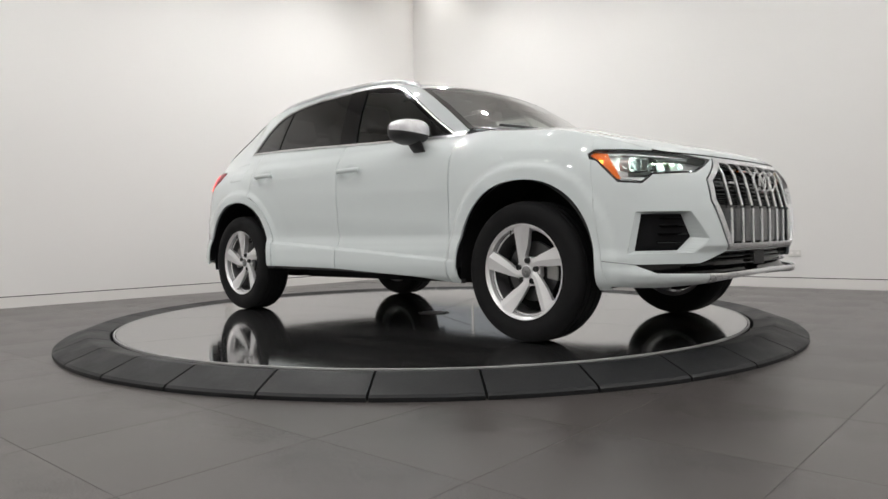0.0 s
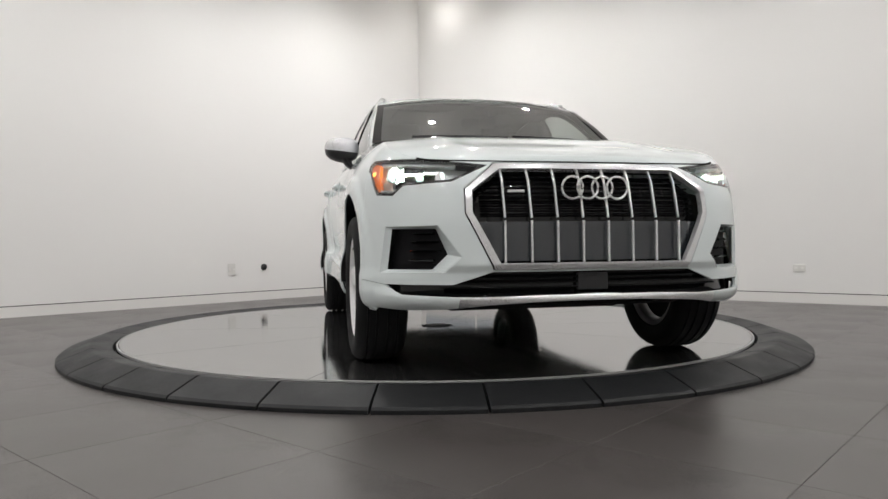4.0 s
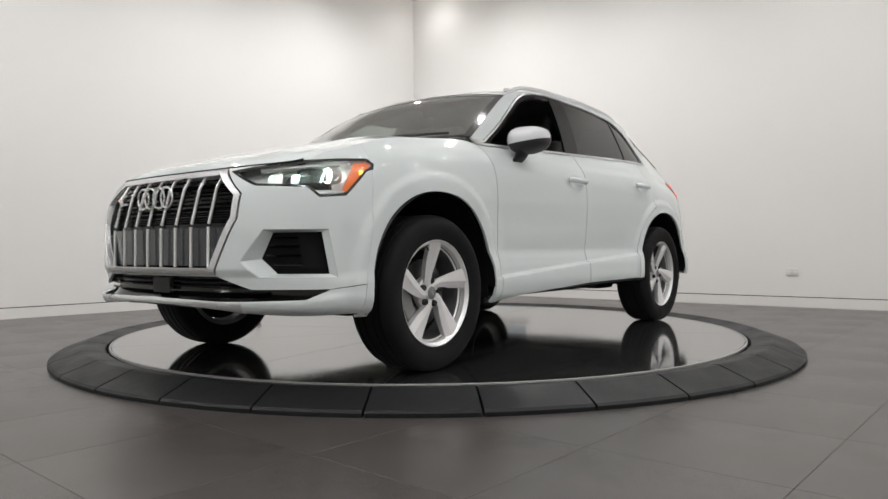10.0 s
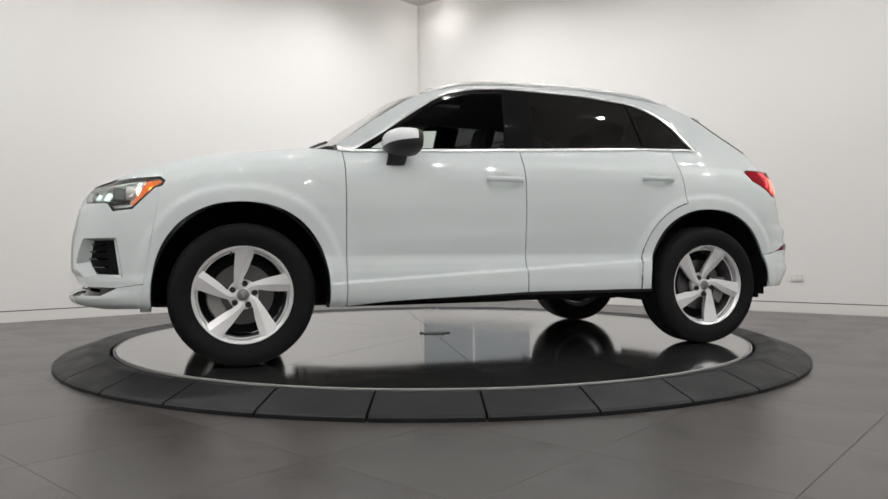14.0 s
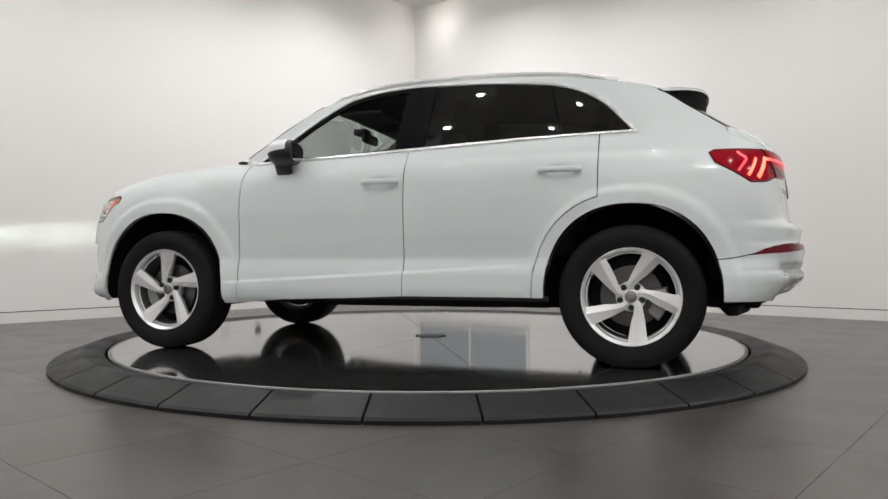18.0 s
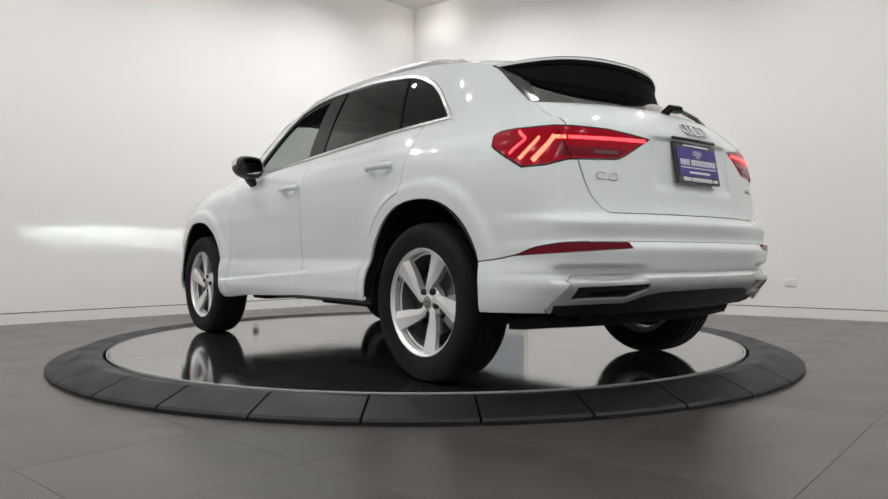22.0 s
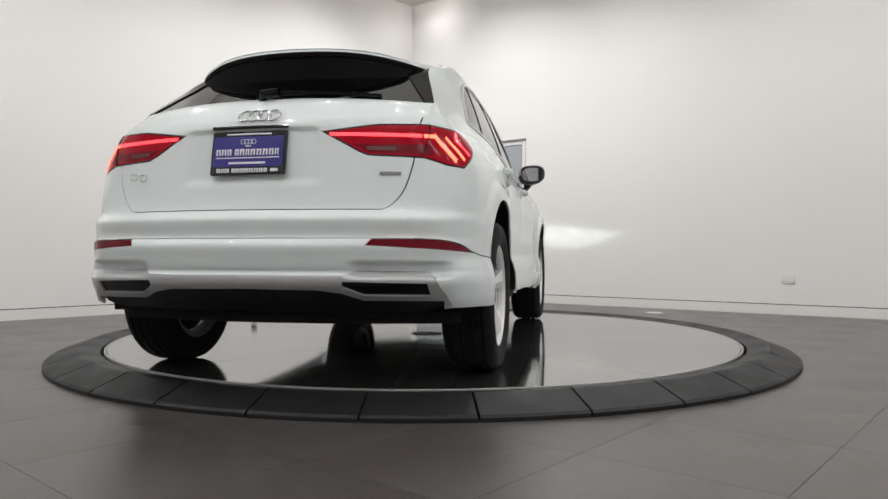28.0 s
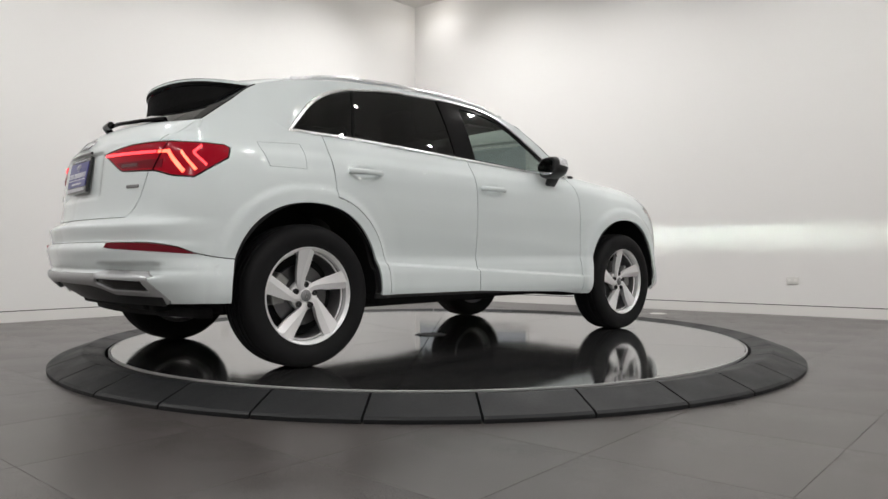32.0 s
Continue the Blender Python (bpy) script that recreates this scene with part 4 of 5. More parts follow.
tg = cut(cut(tail_soup, GATE), lambda p: p[2] - 0.706)
tg = minus(tg, TAILLAMP, 3, 2, 0.003)
press = lambda v: 0.014 * ease((0.30 - abs(v.y)) / 0.04) * ease((v.z - 0.80) / 0.03) * ease((1.035 - v.z) / 0.02)
tailgate = whole("tailgate", [tuple(p) for p in tg], PAINT, car, "white tailgate with a plate recess", hollow=press)
gate_shelf = cut(shelf_soup, gate_line)
whole("tailgate_shelf", gate_shelf, PAINT, tailgate, "white upper tailgate panel")
both("shelf_lining", cut(shelf_soup, near_line(gate_line, 0.03)), PAINT, quarter_panel, sink=0.003, thick=0.0)
both("quarter_top", cut(shelf_soup, lambda p: -gate_line(p) - 1.2 * G), PAINT, quarter_panel)
rear_glass = whole("rear_glass", hatch_soup, REAR_GLASS, tailgate, "dark tinted rear window", thick=0.004)
panes.append(rear_glass)
blade = grid(lambda v, q: hatch_point(v, 1 - (0.05 + 0.13 * v) * (1 - q)), steps(0, 1, 16), steps(0, 1, 4))
both("side_blade", blade, PILLAR_BLACK, tailgate, "gloss black side blade of the rear window", sink=-0.006)
# spoiler: white top, black underside
def spoiler_ring(w):
    """Section of the spoiler at w of the half width: from the roof out to the lip, and back beneath."""
    rx, ry, rz = roof_point(1, w)
    lip_x = -1.745 + 0.19 * w ** 2.2
    tip = Vector((rx + (lip_x - rx) * (1 - w ** 9) ** 0.5, ry * (1 - 0.06 * (1 - w ** 6)), rz + (0.007 - 0.012 * w * w) * (1 - w ** 8)))
    top = Vector((rx, ry, rz))
    under = Vector(hatch_point(0.60 + 0.22 * w ** 5, w * (1 - 0.07 * w ** 3)))
    return top, tip, under


def spoiler_top(w, v):
    a, b, _ = spoiler_ring(w)
    p = a.lerp(b, v)
    p.z += 0.012 * math.sin(math.pi * v * 0.9) * (1 - w ** 4)
    return tuple(p)


def spoiler_under(w, v):
    _, b, c = spoiler_ring(w)
    p = (b + Vector((0.006, 0, -0.03))).lerp(c, v)
    return tuple(p)


def spoiler_lip(w, v):
    _, b, _ = spoiler_ring(w)
    return tuple(b + Vector((-0.004 * math.sin(math.pi * v), 0, -0.03 * v)))


ws = [1 - (1 - k / 30) ** 1.6 for k in range(31)]
whole("spoiler", grid(spoiler_top, ws, steps(0, 1, 8)) + grid(spoiler_lip, ws, [0, 0.18, 0.36]), PAINT, tailgate, "white roof spoiler", thick=0.0)
whole("spoiler_underside", grid(spoiler_under, ws, steps(0, 1, 5)) + grid(spoiler_lip, ws, [0.36, 0.68, 1.0]), GAP, tailgate, "black spoiler underside", thick=0.0)
bm = bmesh.new()
box(bm, -1.734, -1.71, -0.13, 0.13, 1.412, 1.420, 0.003)
part("high_stop_lamp", bm, RED_DARK, tailgate, "dark red high stop lamp")
bm = bmesh.new()
tube(bm, [(-2.0, 0.0, 1.188), (-1.982, -0.12, 1.196), (-1.937, -0.31, 1.192), (-1.878, -0.47, 1.188)], 0.011, 8, squash=0.9)
tube(bm, [(-1.955, 0.012, 1.15), (-1.98, 0.012, 1.17), (-2.002, 0.005, 1.19), (-2.002, -0.07, 1.195)], 0.019, 10)
part("rear_wiper", bm, PILLAR_BLACK, tailgate, "black rear wiper")

# rear bumper
rb = cut(cut(cut( [f for f in BODY if min(p[3] for p in f) > TOTAL - 1.6], lambda p: -1.60 - p[0]), open_arch), lambda p: p[2] - 0.285 - 0.035 * ease((p[1] - 0.66) / 0.12))
top_soup = cut(cut(cut(rb, lambda p: 0.66 - p[1]), bumper_top), lambda p: 0.7022 - p[2])
rb = cut(rb, lambda p: -bumper_top(p) - G)
VENT = [(0.405, 0.428), (0.402, 0.405), (0.473, 0.373), (0.716, 0.370), (0.712, 0.420)]
DIFF = [[(0.0, 0.449), (0.405, 0.449), (0.405, 0.27), (0.0, 0.27)], [(0.405, 0.449), (0.45, 0.467), (0.708, 0.463), (0.735, 0.44), (0.788, 0.335), (0.74, 0.27), (0.405, 0.27)]]
DARK = [[(0.0, 0.400), (0.31, 0.395), (0.394, 0.382), (0.467, 0.354), (0.467, 0.27), (0.0, 0.27)], [(0.467, 0.354), (0.765, 0.350), (0.75, 0.27), (0.467, 0.27)]]
rear_bumper = whole("rear_bumper", minus(minus(rb, REFLECTOR, 3, 2, 0.002), DIFF, 1, 2, 0.0015), PAINT, car, "white rear bumper with low reflectors")
upright = lambda f: tuple((*shell(p[3], 0.561), p[2], p[3]) for p in f)
both("rear_reflector", [upright(f) for f in region(rb, REFLECTOR, 3, 2)], RED_DARK, rear_bumper, "slim dark red reflector", sink=0.001)
diff_soup = region(rb, DIFF, 1, 2, -0.0005)
silver = minus(outside(diff_soup, VENT, 1, 2), DARK, 1, 2)
whole("diffuser_frame", silver, DIFFUSER_SILVER, rear_bumper, "satin silver diffuser frame", sink=-0.002, thick=0.012)
whole("bumper_shelf", top_soup, PAINT, rear_bumper, "white stepped upper bumper face")
whole("diffuser", region(diff_soup, DARK, 1, 2), PLASTIC, rear_bumper, "black lower diffuser", sink=0.02)
both("exhaust_trim", inside(rb, VENT, 1, 2, 0.006), PILLAR_BLACK, rear_bumper, "black exhaust trim", sink=0.007)
bm = bmesh.new()
box(bm, -1.96, -1.70, -0.56, 0.56, 0.268, 0.33, 0.02)
part("rear_undertray", bm, UNDER, rear_bumper)

# tail lamps
tl_all = region([f for f in BODY if min(p[3] for p in f) > TOTAL - 1.4], TAILLAMP, 3, 2)
tail_lamp = both("tail_lamp", tl_all, GLOSS_BLACK, car, "lit red wraparound tail lamp", sink=0.0)
both("lamp_lens", region(tl_all, TAILLAMP, 3, 2, -0.005), RED_LENS, tail_lamp, "red lamp lens", sink=-0.002, thick=0.004)
def ribbon(s0, z0, s1, z1, wide):
    """A band on the shell from one (s, z) to another, as an outline."""
    h = math.hypot(s1 - s0, z1 - z0)
    dx, dz = -(z1 - z0) / h * wide / 2, (s1 - s0) / h * wide / 2
    return [(s0 + dx, z0 + dz), (s1 + dx, z1 + dz), (s1 - dx, z1 - dz), (s0 - dx, z0 - dz)]
bands = [ribbon(BACK - 0.345, 0.998, BACK - 0.742, 0.996, 0.0125), ribbon(BACK - 0.754, 0.996, BACK - 0.827, 0.997, 0.013), ribbon(BACK - 0.824, 1.002, BACK - 0.931, 0.902, 0.020), ribbon(BACK - 0.908, 0.998, BACK - 0.989, 0.912, 0.014), ribbon(BACK - 0.978, 0.992, BACK - 1.042, 0.935, 0.010), ribbon(BACK - 1.024, 1.028, BACK - 0.978, 0.994, 0.010)]
for k, poly in enumerate(bands):
    both("light_band", inside(tl_all, poly, 3, 2), RED_HOT if k in (1, 2, 3) else RED_GLOW, tail_lamp, "glowing red band", sink=-0.006, thick=0.003)
both("smoked_strip", inside(tl_all, [(BACK - 0.445, 0.958), (BACK - 0.80, 0.962), (BACK - 0.80, 0.922), (BACK - 0.51, 0.926)], 3, 2), RED_DARK, tail_lamp, "smoked lower strip", sink=-0.004, thick=0.002)
both("reverse_lamp", inside(tl_all, ribbon(BACK - 0.50, 0.943, BACK - 0.62, 0.942, 0.014), 3, 2), material("frosted reverse lamp", (0.09, 0.022, 0.026), 0.3, coat=0.3), tail_lamp, "frosted reversing lamp", sink=-0.006, thick=0.003)
both("lamp_joint", inside(tl_all, ribbon(BACK - 0.808, 1.048, BACK - 0.735, 0.909, 0.0035), 3, 2), GAP, tail_lamp, sink=-0.0075, thick=0.005)
# headlamps
hl_soup = [f for f in BODY if min(p[3] for p in f) < 1.4]
hl = region(hl_soup, HEADLAMP, 3, 2)
PORT = [(0.70, 0.78), (0.935, 0.78), (0.935, 0.866), (0.70, 0.866)]
headlamp = both("headlamp", outside(region(hl_soup, HEADLAMP, 3, 2, 0.003), PORT, 3, 2), LAMP_INNER, car, "lit wedge-shaped headlamp with dark housing", sink=0.046)
lens = both("lamp_lens", hl, LENS, headlamp, "clear lamp cover", thick=0.004)
panes += [*lens]
amber = [(1.040, 0.890), (1.108, 0.899), (1.13, 0.884), (1.12, 0.864), (0.992, 0.758), (0.962, 0.758)]
both("side_marker", inside(hl, amber, 3, 2, -0.004), AMBER, headlamp, "amber side marker", sink=0.012)
both("marker_bulb", inside(hl, [(1.06, 0.838), (1.06, 0.855), (1.08, 0.855), (1.08, 0.838)], 3, 2), AMBER_BULB, headlamp, "glowing amber bulb", sink=0.008)
both("upper_blade", inside(hl, ribbon(0.60, 0.862, 1.03, 0.885, 0.010), 3, 2), LAMP_INNER, headlamp, "silver inner blade", sink=0.012)
both("lower_blade", inside(hl, ribbon(0.865, 0.759, 0.985, 0.766, 0.007), 3, 2), BRIGHT, headlamp, "bright lower blade", sink=0.012)
def pebble(s0, z0, w, h):
    """A rounded outline, leaning with the lamp."""
    return [(s0 + w / 2 * math.copysign(abs(math.cos(t)) ** 0.6, math.cos(t)) + 0.15 * h * math.sin(t), z0 + h / 2 * math.copysign(abs(math.sin(t)) ** 0.6, math.sin(t))) for t in steps(0, 2 * math.pi, 14)[:-1]]


LAMP_EDGES = [edges_of(poly, 3, 2) for poly in HEADLAMP]
lamp_rim = lambda p: 0.0065 - max(min(f(p) for f in fields) for fields in LAMP_EDGES)
both("lamp_border", cut(region(hl_soup, HEADLAMP, 3, 2, 0.0035), lamp_rim), GLOSS_BLACK, headlamp, "black edge of the lamp", sink=0.0012, thick=0.004)
for s0, z0, w, hgt in ((0.655, 0.828, 0.018, 0.026), (0.765, 0.822, 0.034, 0.036), (0.95, 0.840, 0.036, 0.052)):
    both("light_element", inside(hl, pebble(s0, z0, w, hgt), 3, 2), DAYLIGHT_BAND, headlamp, "lit white lamp element", sink=0.02)
# projector: a lit strip deep in a dark box, seen through a slit that gives the beam its flat edge
for k, sgn in enumerate((1, -1)):
    bx, by = shell(0.80, 0.826)
    at = Matrix.Translation((bx - 0.028, sgn * (by - 0.02), 0.826))
    bm = bmesh.new()
    for y0, y1, z0, z1 in ((-0.042, 0.042, 0.0022, 0.028), (-0.042, 0.042, -0.028, -0.0022), (-0.042, -0.037, -0.0022, 0.0022), (0.037, 0.042, -0.0022, 0.0022)):
        box(bm, -0.003, 0.0, y0, y1, z0, z1, 0, at)
    for y0, y1, z0, z1 in ((-0.042, 0.042, 0.026, 0.028), (-0.042, 0.042, -0.028, -0.026), (-0.042, -0.04, -0.026, 0.026), (0.04, 0.042, -0.026, 0.026)):
        box(bm, -0.12, -0.003, y0, y1, z0, z1, 0, at)
    box(bm, -0.124, -0.12, -0.042, 0.042, -0.028, 0.028, 0, at)
    part("projector_box", bm, GLOSS_BLACK, headlamp[k], "dark projector box")
    bm = bmesh.new()
    box(bm, -0.112, -0.110, -0.036, 0.036, -0.0006, 0.015, 0, at)
    part("beam_strip", bm, BEAM, headlamp[k], "intense white beam strip")
    # main lens at the end of a short tunnel, bright only from ahead
    bx, by = shell(0.89, 0.826)
    at = Matrix.Translation((bx - 0.034, sgn * (by - 0.012), 0.828))
    bm = bmesh.new()
    lathe(bm, [(0.0325, 0.0), (0.034, 0.0), (0.034, -0.05), (0.0325, -0.05)], 28, at @ Matrix.Rotation(radians(90), 4, "Y"), closed=True)
    soft_part("projector_tunnel", bm, LAMP_INNER, headlamp[k], "grey projector surround")
    bm = bmesh.new()
    lathe(bm, [(0.0005, -0.030), (0.014, -0.031), (0.026, -0.038), (0.0324, -0.047)], 28, at @ Matrix.Rotation(radians(90), 4, "Y"))
    soft_part("projector_lens", bm, BEAM_LENS, headlamp[k], "intense white projector lens")
for ob in panes:
    ob.visible_shadow = False

# ---- wheels ----
TYRE_R = 0.351


def spoke(bm):
    """One broad twisted blade from the hub to the rim, along x; z is the outer face."""
    rows = [(0.026, 0.026, -0.008, 0.054), (0.06, 0.034, -0.007, 0.060), (0.085, 0.029, -0.020, 0.062), (0.115, 0.024, -0.043, 0.065), (0.15, 0.016, -0.064, 0.070), (0.19, 0.006, -0.086, 0.078), (0.212, 0.001, -0.099, 0.083), (0.231, -0.001, -0.108, 0.087)]
    front, back = [], []
    for r, a, b, h in rows:
        ridge = a + (b - a) * (0.35 + 0.3 * (r - 0.03) / 0.2)
        front.append([bm.verts.new((r, a, h - 0.006)), bm.verts.new((r, ridge, h)), bm.verts.new((r, b, h - 0.011 * (r / 0.226)))])
        back.append([bm.verts.new((r, a - 0.006, h - 0.034)), bm.verts.new((r, b + 0.006, h - 0.040))])
    for k in range(len(rows) - 1):
        f, g, p, q = front[k], front[k + 1], back[k], back[k + 1]
        bm.faces.new((f[0], g[0], g[1], f[1]))
        bm.faces.new((f[1], g[1], g[2], f[2]))
        bm.faces.new((f[0], p[0], q[0], g[0]))
        bm.faces.new((f[2], g[2], q[1], p[1]))
        bm.faces.new((p[0], p[1], q[1], q[0]))
    bm.faces.new((front[-1][0], front[-1][1], front[-1][2], back[-1][1], back[-1][0]))


def wheel(x, y, turn, spin):
    """A wheel whose outer face looks along its own +z, laid on its side at (x, y)."""
    bm = bmesh.new()
    lathe(bm, [(0.2425, 0.094), (0.2425, 0.101), (0.236, 0.103), (0.230, 0.097), (0.222, 0.089), (0.220, 0.066), (0.229, 0.066), (0.236, 0.085)], 72, closed=True)
    ob = soft_part("wheel", bm, ALLOY, car, "silver five-spoke alloy wheel with a black tyre", 35)
    ob.matrix_basis = Matrix.Translation((x, y, HUB_Z)) @ Matrix.Rotation(turn, 4, "Z") @ Matrix.Rotation(radians(-90), 4, "X") @ Matrix.Rotation(radians(spin), 4, "Z")
    bm = bmesh.new()
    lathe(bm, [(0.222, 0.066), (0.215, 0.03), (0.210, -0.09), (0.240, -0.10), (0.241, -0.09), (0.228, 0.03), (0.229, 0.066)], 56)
    # shade between the spokes is put into the barrel's darker alloy
    soft_part("rim_barrel", bm, ALLOY_DARK, ob, "inner rim with its shade in the colour")
    bm = bmesh.new()
    lathe(bm, [(0.209, 0.058), (0.212, 0.063), (0.217, 0.063), (0.220, 0.058)], 72)
    soft_part("inner_rim_ring", bm, ALLOY, ob)
    bm = bmesh.new()
    half = [(0.236, 0.099), (0.243, 0.108), (0.252, 0.109), (0.262, 0.1135), (0.285, 0.1185), (0.305, 0.1185), (0.322, 0.114), (0.334, 0.106), (0.343, 0.094), (0.3485, 0.078), (0.3495, 0.072), (0.343, 0.070), (0.343, 0.062), (0.350, 0.060), (TYRE_R, 0.032), (0.344, 0.030), (0.344, 0.021), (TYRE_R, 0.019)]
    lathe(bm, half + [(r, -h) for r, h in reversed(half)], 96)
    soft_part("tyre", bm, RUBBER, ob, "black road tyre", 35)
    for k in range(5):
        bm = bmesh.new()
        spoke(bm)
        bmesh.ops.transform(bm, matrix=Matrix.Rotation(2 * math.pi * k / 5, 4, "Z") @ Matrix.Translation((0, 0, 0.012)), verts=bm.verts)
        soft_part("spoke", bm, ALLOY, ob, angle=18)
    bm = bmesh.new()
    lathe(bm, [(0.0005, 0.070), (0.030, 0.069), (0.034, 0.066), (0.036, 0.058), (0.068, 0.056), (0.074, 0.050), (0.074, 0.02)], 40)
    soft_part("hub", bm, ALLOY, ob)
    bm = bmesh.new()
    lathe(bm, [(0.0005, 0.0745), (0.024, 0.0735), (0.029, 0.070)], 32)
    cap = soft_part("hub_cap", bm, ALLOY_DARK, ob, "grey centre cap")
    for k in range(4):
        bm = bmesh.new()
        tube(bm, [(-0.0105 + 0.007 * k + 0.0046 * math.cos(t), 0.0046 * math.sin(t), 0.0752) for t in steps(0, 2 * math.pi, 12)[:-1]], 0.0008, 4, closed=True)
        part("cap_ring", bm, CHROME, cap)
    for k in range(5):
        a = 2 * math.pi * k / 5 - 0.32
        bm = bmesh.new()
        lathe(bm, [(0.0005, 0.0665), (0.007, 0.0665), (0.008, 0.0715), (0.0115, 0.0715), (0.0148, 0.067), (0.0148, 0.05)], 14, Matrix.Translation((0.055 * math.cos(a), 0.055 * math.sin(a), 0)))
        part("wheel_bolt", bm, PLASTIC, ob, "dark wheel bolt")
    bm = bmesh.new()
    lathe(bm, [(0.06, 0.012), (0.150, 0.012), (0.150, -0.010), (0.06, -0.006)], 56, closed=True)
    soft_part("brake_disc", bm, STEEL, ob, "bare steel brake disc")
    bm = bmesh.new()
    lathe(bm, [(0.0005, -0.03), (0.20, -0.03), (0.20, -0.04), (0.0005, -0.04)], 40)
    part("back_plate", bm, UNDER, ob)
    bm = bmesh.new()
    outl = [(0.105 * math.cos(t), 0.105 * math.sin(t)) for t in steps(-0.55, 0.55, 6)] + [(0.172 * math.cos(t), 0.172 * math.sin(t)) for t in steps(0.5, -0.5, 6)]
    front_way = 0.0 if turn == 0 else math.pi
    prism(bm, outl, -0.02, 0.042, Matrix.Rotation(radians(-spin) + front_way + (0.25 if x > 0 else math.pi - 0.25), 4, "Z"))
    bmesh.ops.bevel(bm, geom=[e for e in bm.edges], offset=0.005, segments=1, affect="EDGES")
    part("caliper", bm, CALIPER, ob, "cast grey brake caliper")
    bm = bmesh.new()
    tube(bm, [(0.218, 0.02, 0.088), (0.196, 0.02, 0.098)], 0.0035, 6)
    part("valve", bm, PLASTIC, ob)
    return ob


TRACK = 0.788
wheel(WHEEL_X, TRACK, 0.0, -80)
wheel(-WHEEL_X, TRACK, 0.0, -33)
wheel(WHEEL_X, -TRACK, math.pi, -74)
wheel(-WHEEL_X, -TRACK, math.pi, -76)

# dark wheel housings and underbody
for cx in (WHEEL_X, -WHEEL_X):
    def liner(t, y, cx=cx):
        a = -0.11 + (math.pi + 0.22) * t
        return (cx + 0.432 * math.copysign(abs(math.cos(a)) ** 0.9, math.cos(a)), y, HUB_Z + 0.466 * math.copysign(abs(math.sin(a)) ** 0.9, math.sin(a)))
    soup = grid(lambda y, t: liner(t, y), [0.868, 0.80, 0.70, 0.60, 0.50], steps(0, 1, 32))
    soup += [(liner(t0, 0.50), liner(t1, 0.50), (cx, 0.50, HUB_Z)) for t0, t1 in zip(steps(0, 1, 32), steps(0, 1, 32)[1:])]
    both("wheel_liner", soup, UNDER, car, "black wheel arch liner", thick=0.0)
    both("arch_lip", grid(lambda y, t: liner(t, y) if y < 0.87 else tuple(on_side(cx + 0.42 * math.cos(-0.12 + (math.pi + 0.24) * t) * 0.99, max(0.30, HUB_Z + 0.45 * math.sin(-0.12 + (math.pi + 0.24) * t)), -0.006)), [0.86, 0.89], steps(0.04, 0.96, 40)), PLASTIC, car, "black inner arch lip", thick=0.0)
bm = bmesh.new()
box(bm, -1.60, 1.45, -0.42, 0.42, 0.240, 0.30, 0.02)
box(bm, -0.90, 0.90, -0.66, 0.66, 0.287, 0.315, 0.012)
underbody = part("underbody", bm, UNDER, car, "dark flat underbody")
for s in (1, -1):
    for x0, x1, y0, y1, z0, z1, r in ((-0.92, 0.90, 0.663, 0.79, 0.298, 0.322, 0.008), (-0.90, 0.10, 0.56, 0.58, 0.25, 0.290, 0.003)):
        bm = bmesh.new()
        box(bm, x0, x1, min(s * y0, s * y1), max(s * y0, s * y1), z0, z1, r)
        part("sill_rail", bm, UNDER, underbody)
# trays that close the ends below the bumpers
for lo, hi, z, inn in ((0.0, S_FRONT + 0.02, 0.2875, 0.30), (S_REAR, TOTAL, 0.29, 0.27)):
    pts = []
    for s in steps(lo, hi, 24):
        x, y, nx, ny = outline(s)
        pts.append((x - nx * inn, max(y - ny * 0.10, 0.0)))
    bm = bmesh.new()
    prism(bm, pts + [(a, -b) for a, b in reversed(pts)], z - (0.01 if z < 0.288 else 0.045), z)
    part("undertray", bm, UNDER, underbody, "black plastic undertray")
bm = bmesh.new()
tube(bm, [(-1.75, -0.36, 0.26), (-1.2, -0.30, 0.235), (-0.4, -0.12, 0.225), (0.8, -0.05, 0.225)], 0.032, 10)
part("exhaust_pipe", bm, UNDER, underbody, "dark exhaust pipe")
bm = bmesh.new()
lathe(bm, [(0.0005, -0.28), (0.10, -0.28), (0.115, -0.25), (0.115, 0.25), (0.10, 0.28), (0.0005, 0.28)], 20, Matrix.Translation((-1.72, 0.0, 0.37)) @ Matrix.Rotation(radians(90), 4, "X"))
soft_part("silencer", bm, UNDER, underbody, "dark silencer box")
for x in (-WHEEL_X, WHEEL_X):
    bm = bmesh.new()
    tube(bm, [(x, -0.70, 0.30), (x, 0.70, 0.30)], 0.03, 10)
    box(bm, x - 0.12, x + 0.12, -0.45, 0.45, 0.215, 0.27, 0.02)
    part("axle", bm, UNDER, underbody)
bm = bmesh.new()
box(bm, 0.98, 1.98, -0.49, 0.49, 0.27, 0.80, 0.03)
part("engine_bay", bm, UNDER, car)
bm = bmesh.new()
box(bm, -1.98, -0.95, -0.49, 0.49, 0.27, 0.86, 0.03)
box(bm, -1.86, -1.70, -0.60, 0.60, 0.40, 0.92, 0.03)
part("boot_floor", bm, UNDER, car)
both("sill_trim", cut(cut([f for f in BODY if max(abs(p[0]) for p in f) < 0.95], lambda p: LOWER(p[0]) + 0.002 - p[2]), lambda p: p[2] - LOWER(p[0]) + 0.012 + 0.02 * ease((0.8 - p[0]) / 1.2)), PLASTIC, car, "black lower sill trim", sink=0.02)

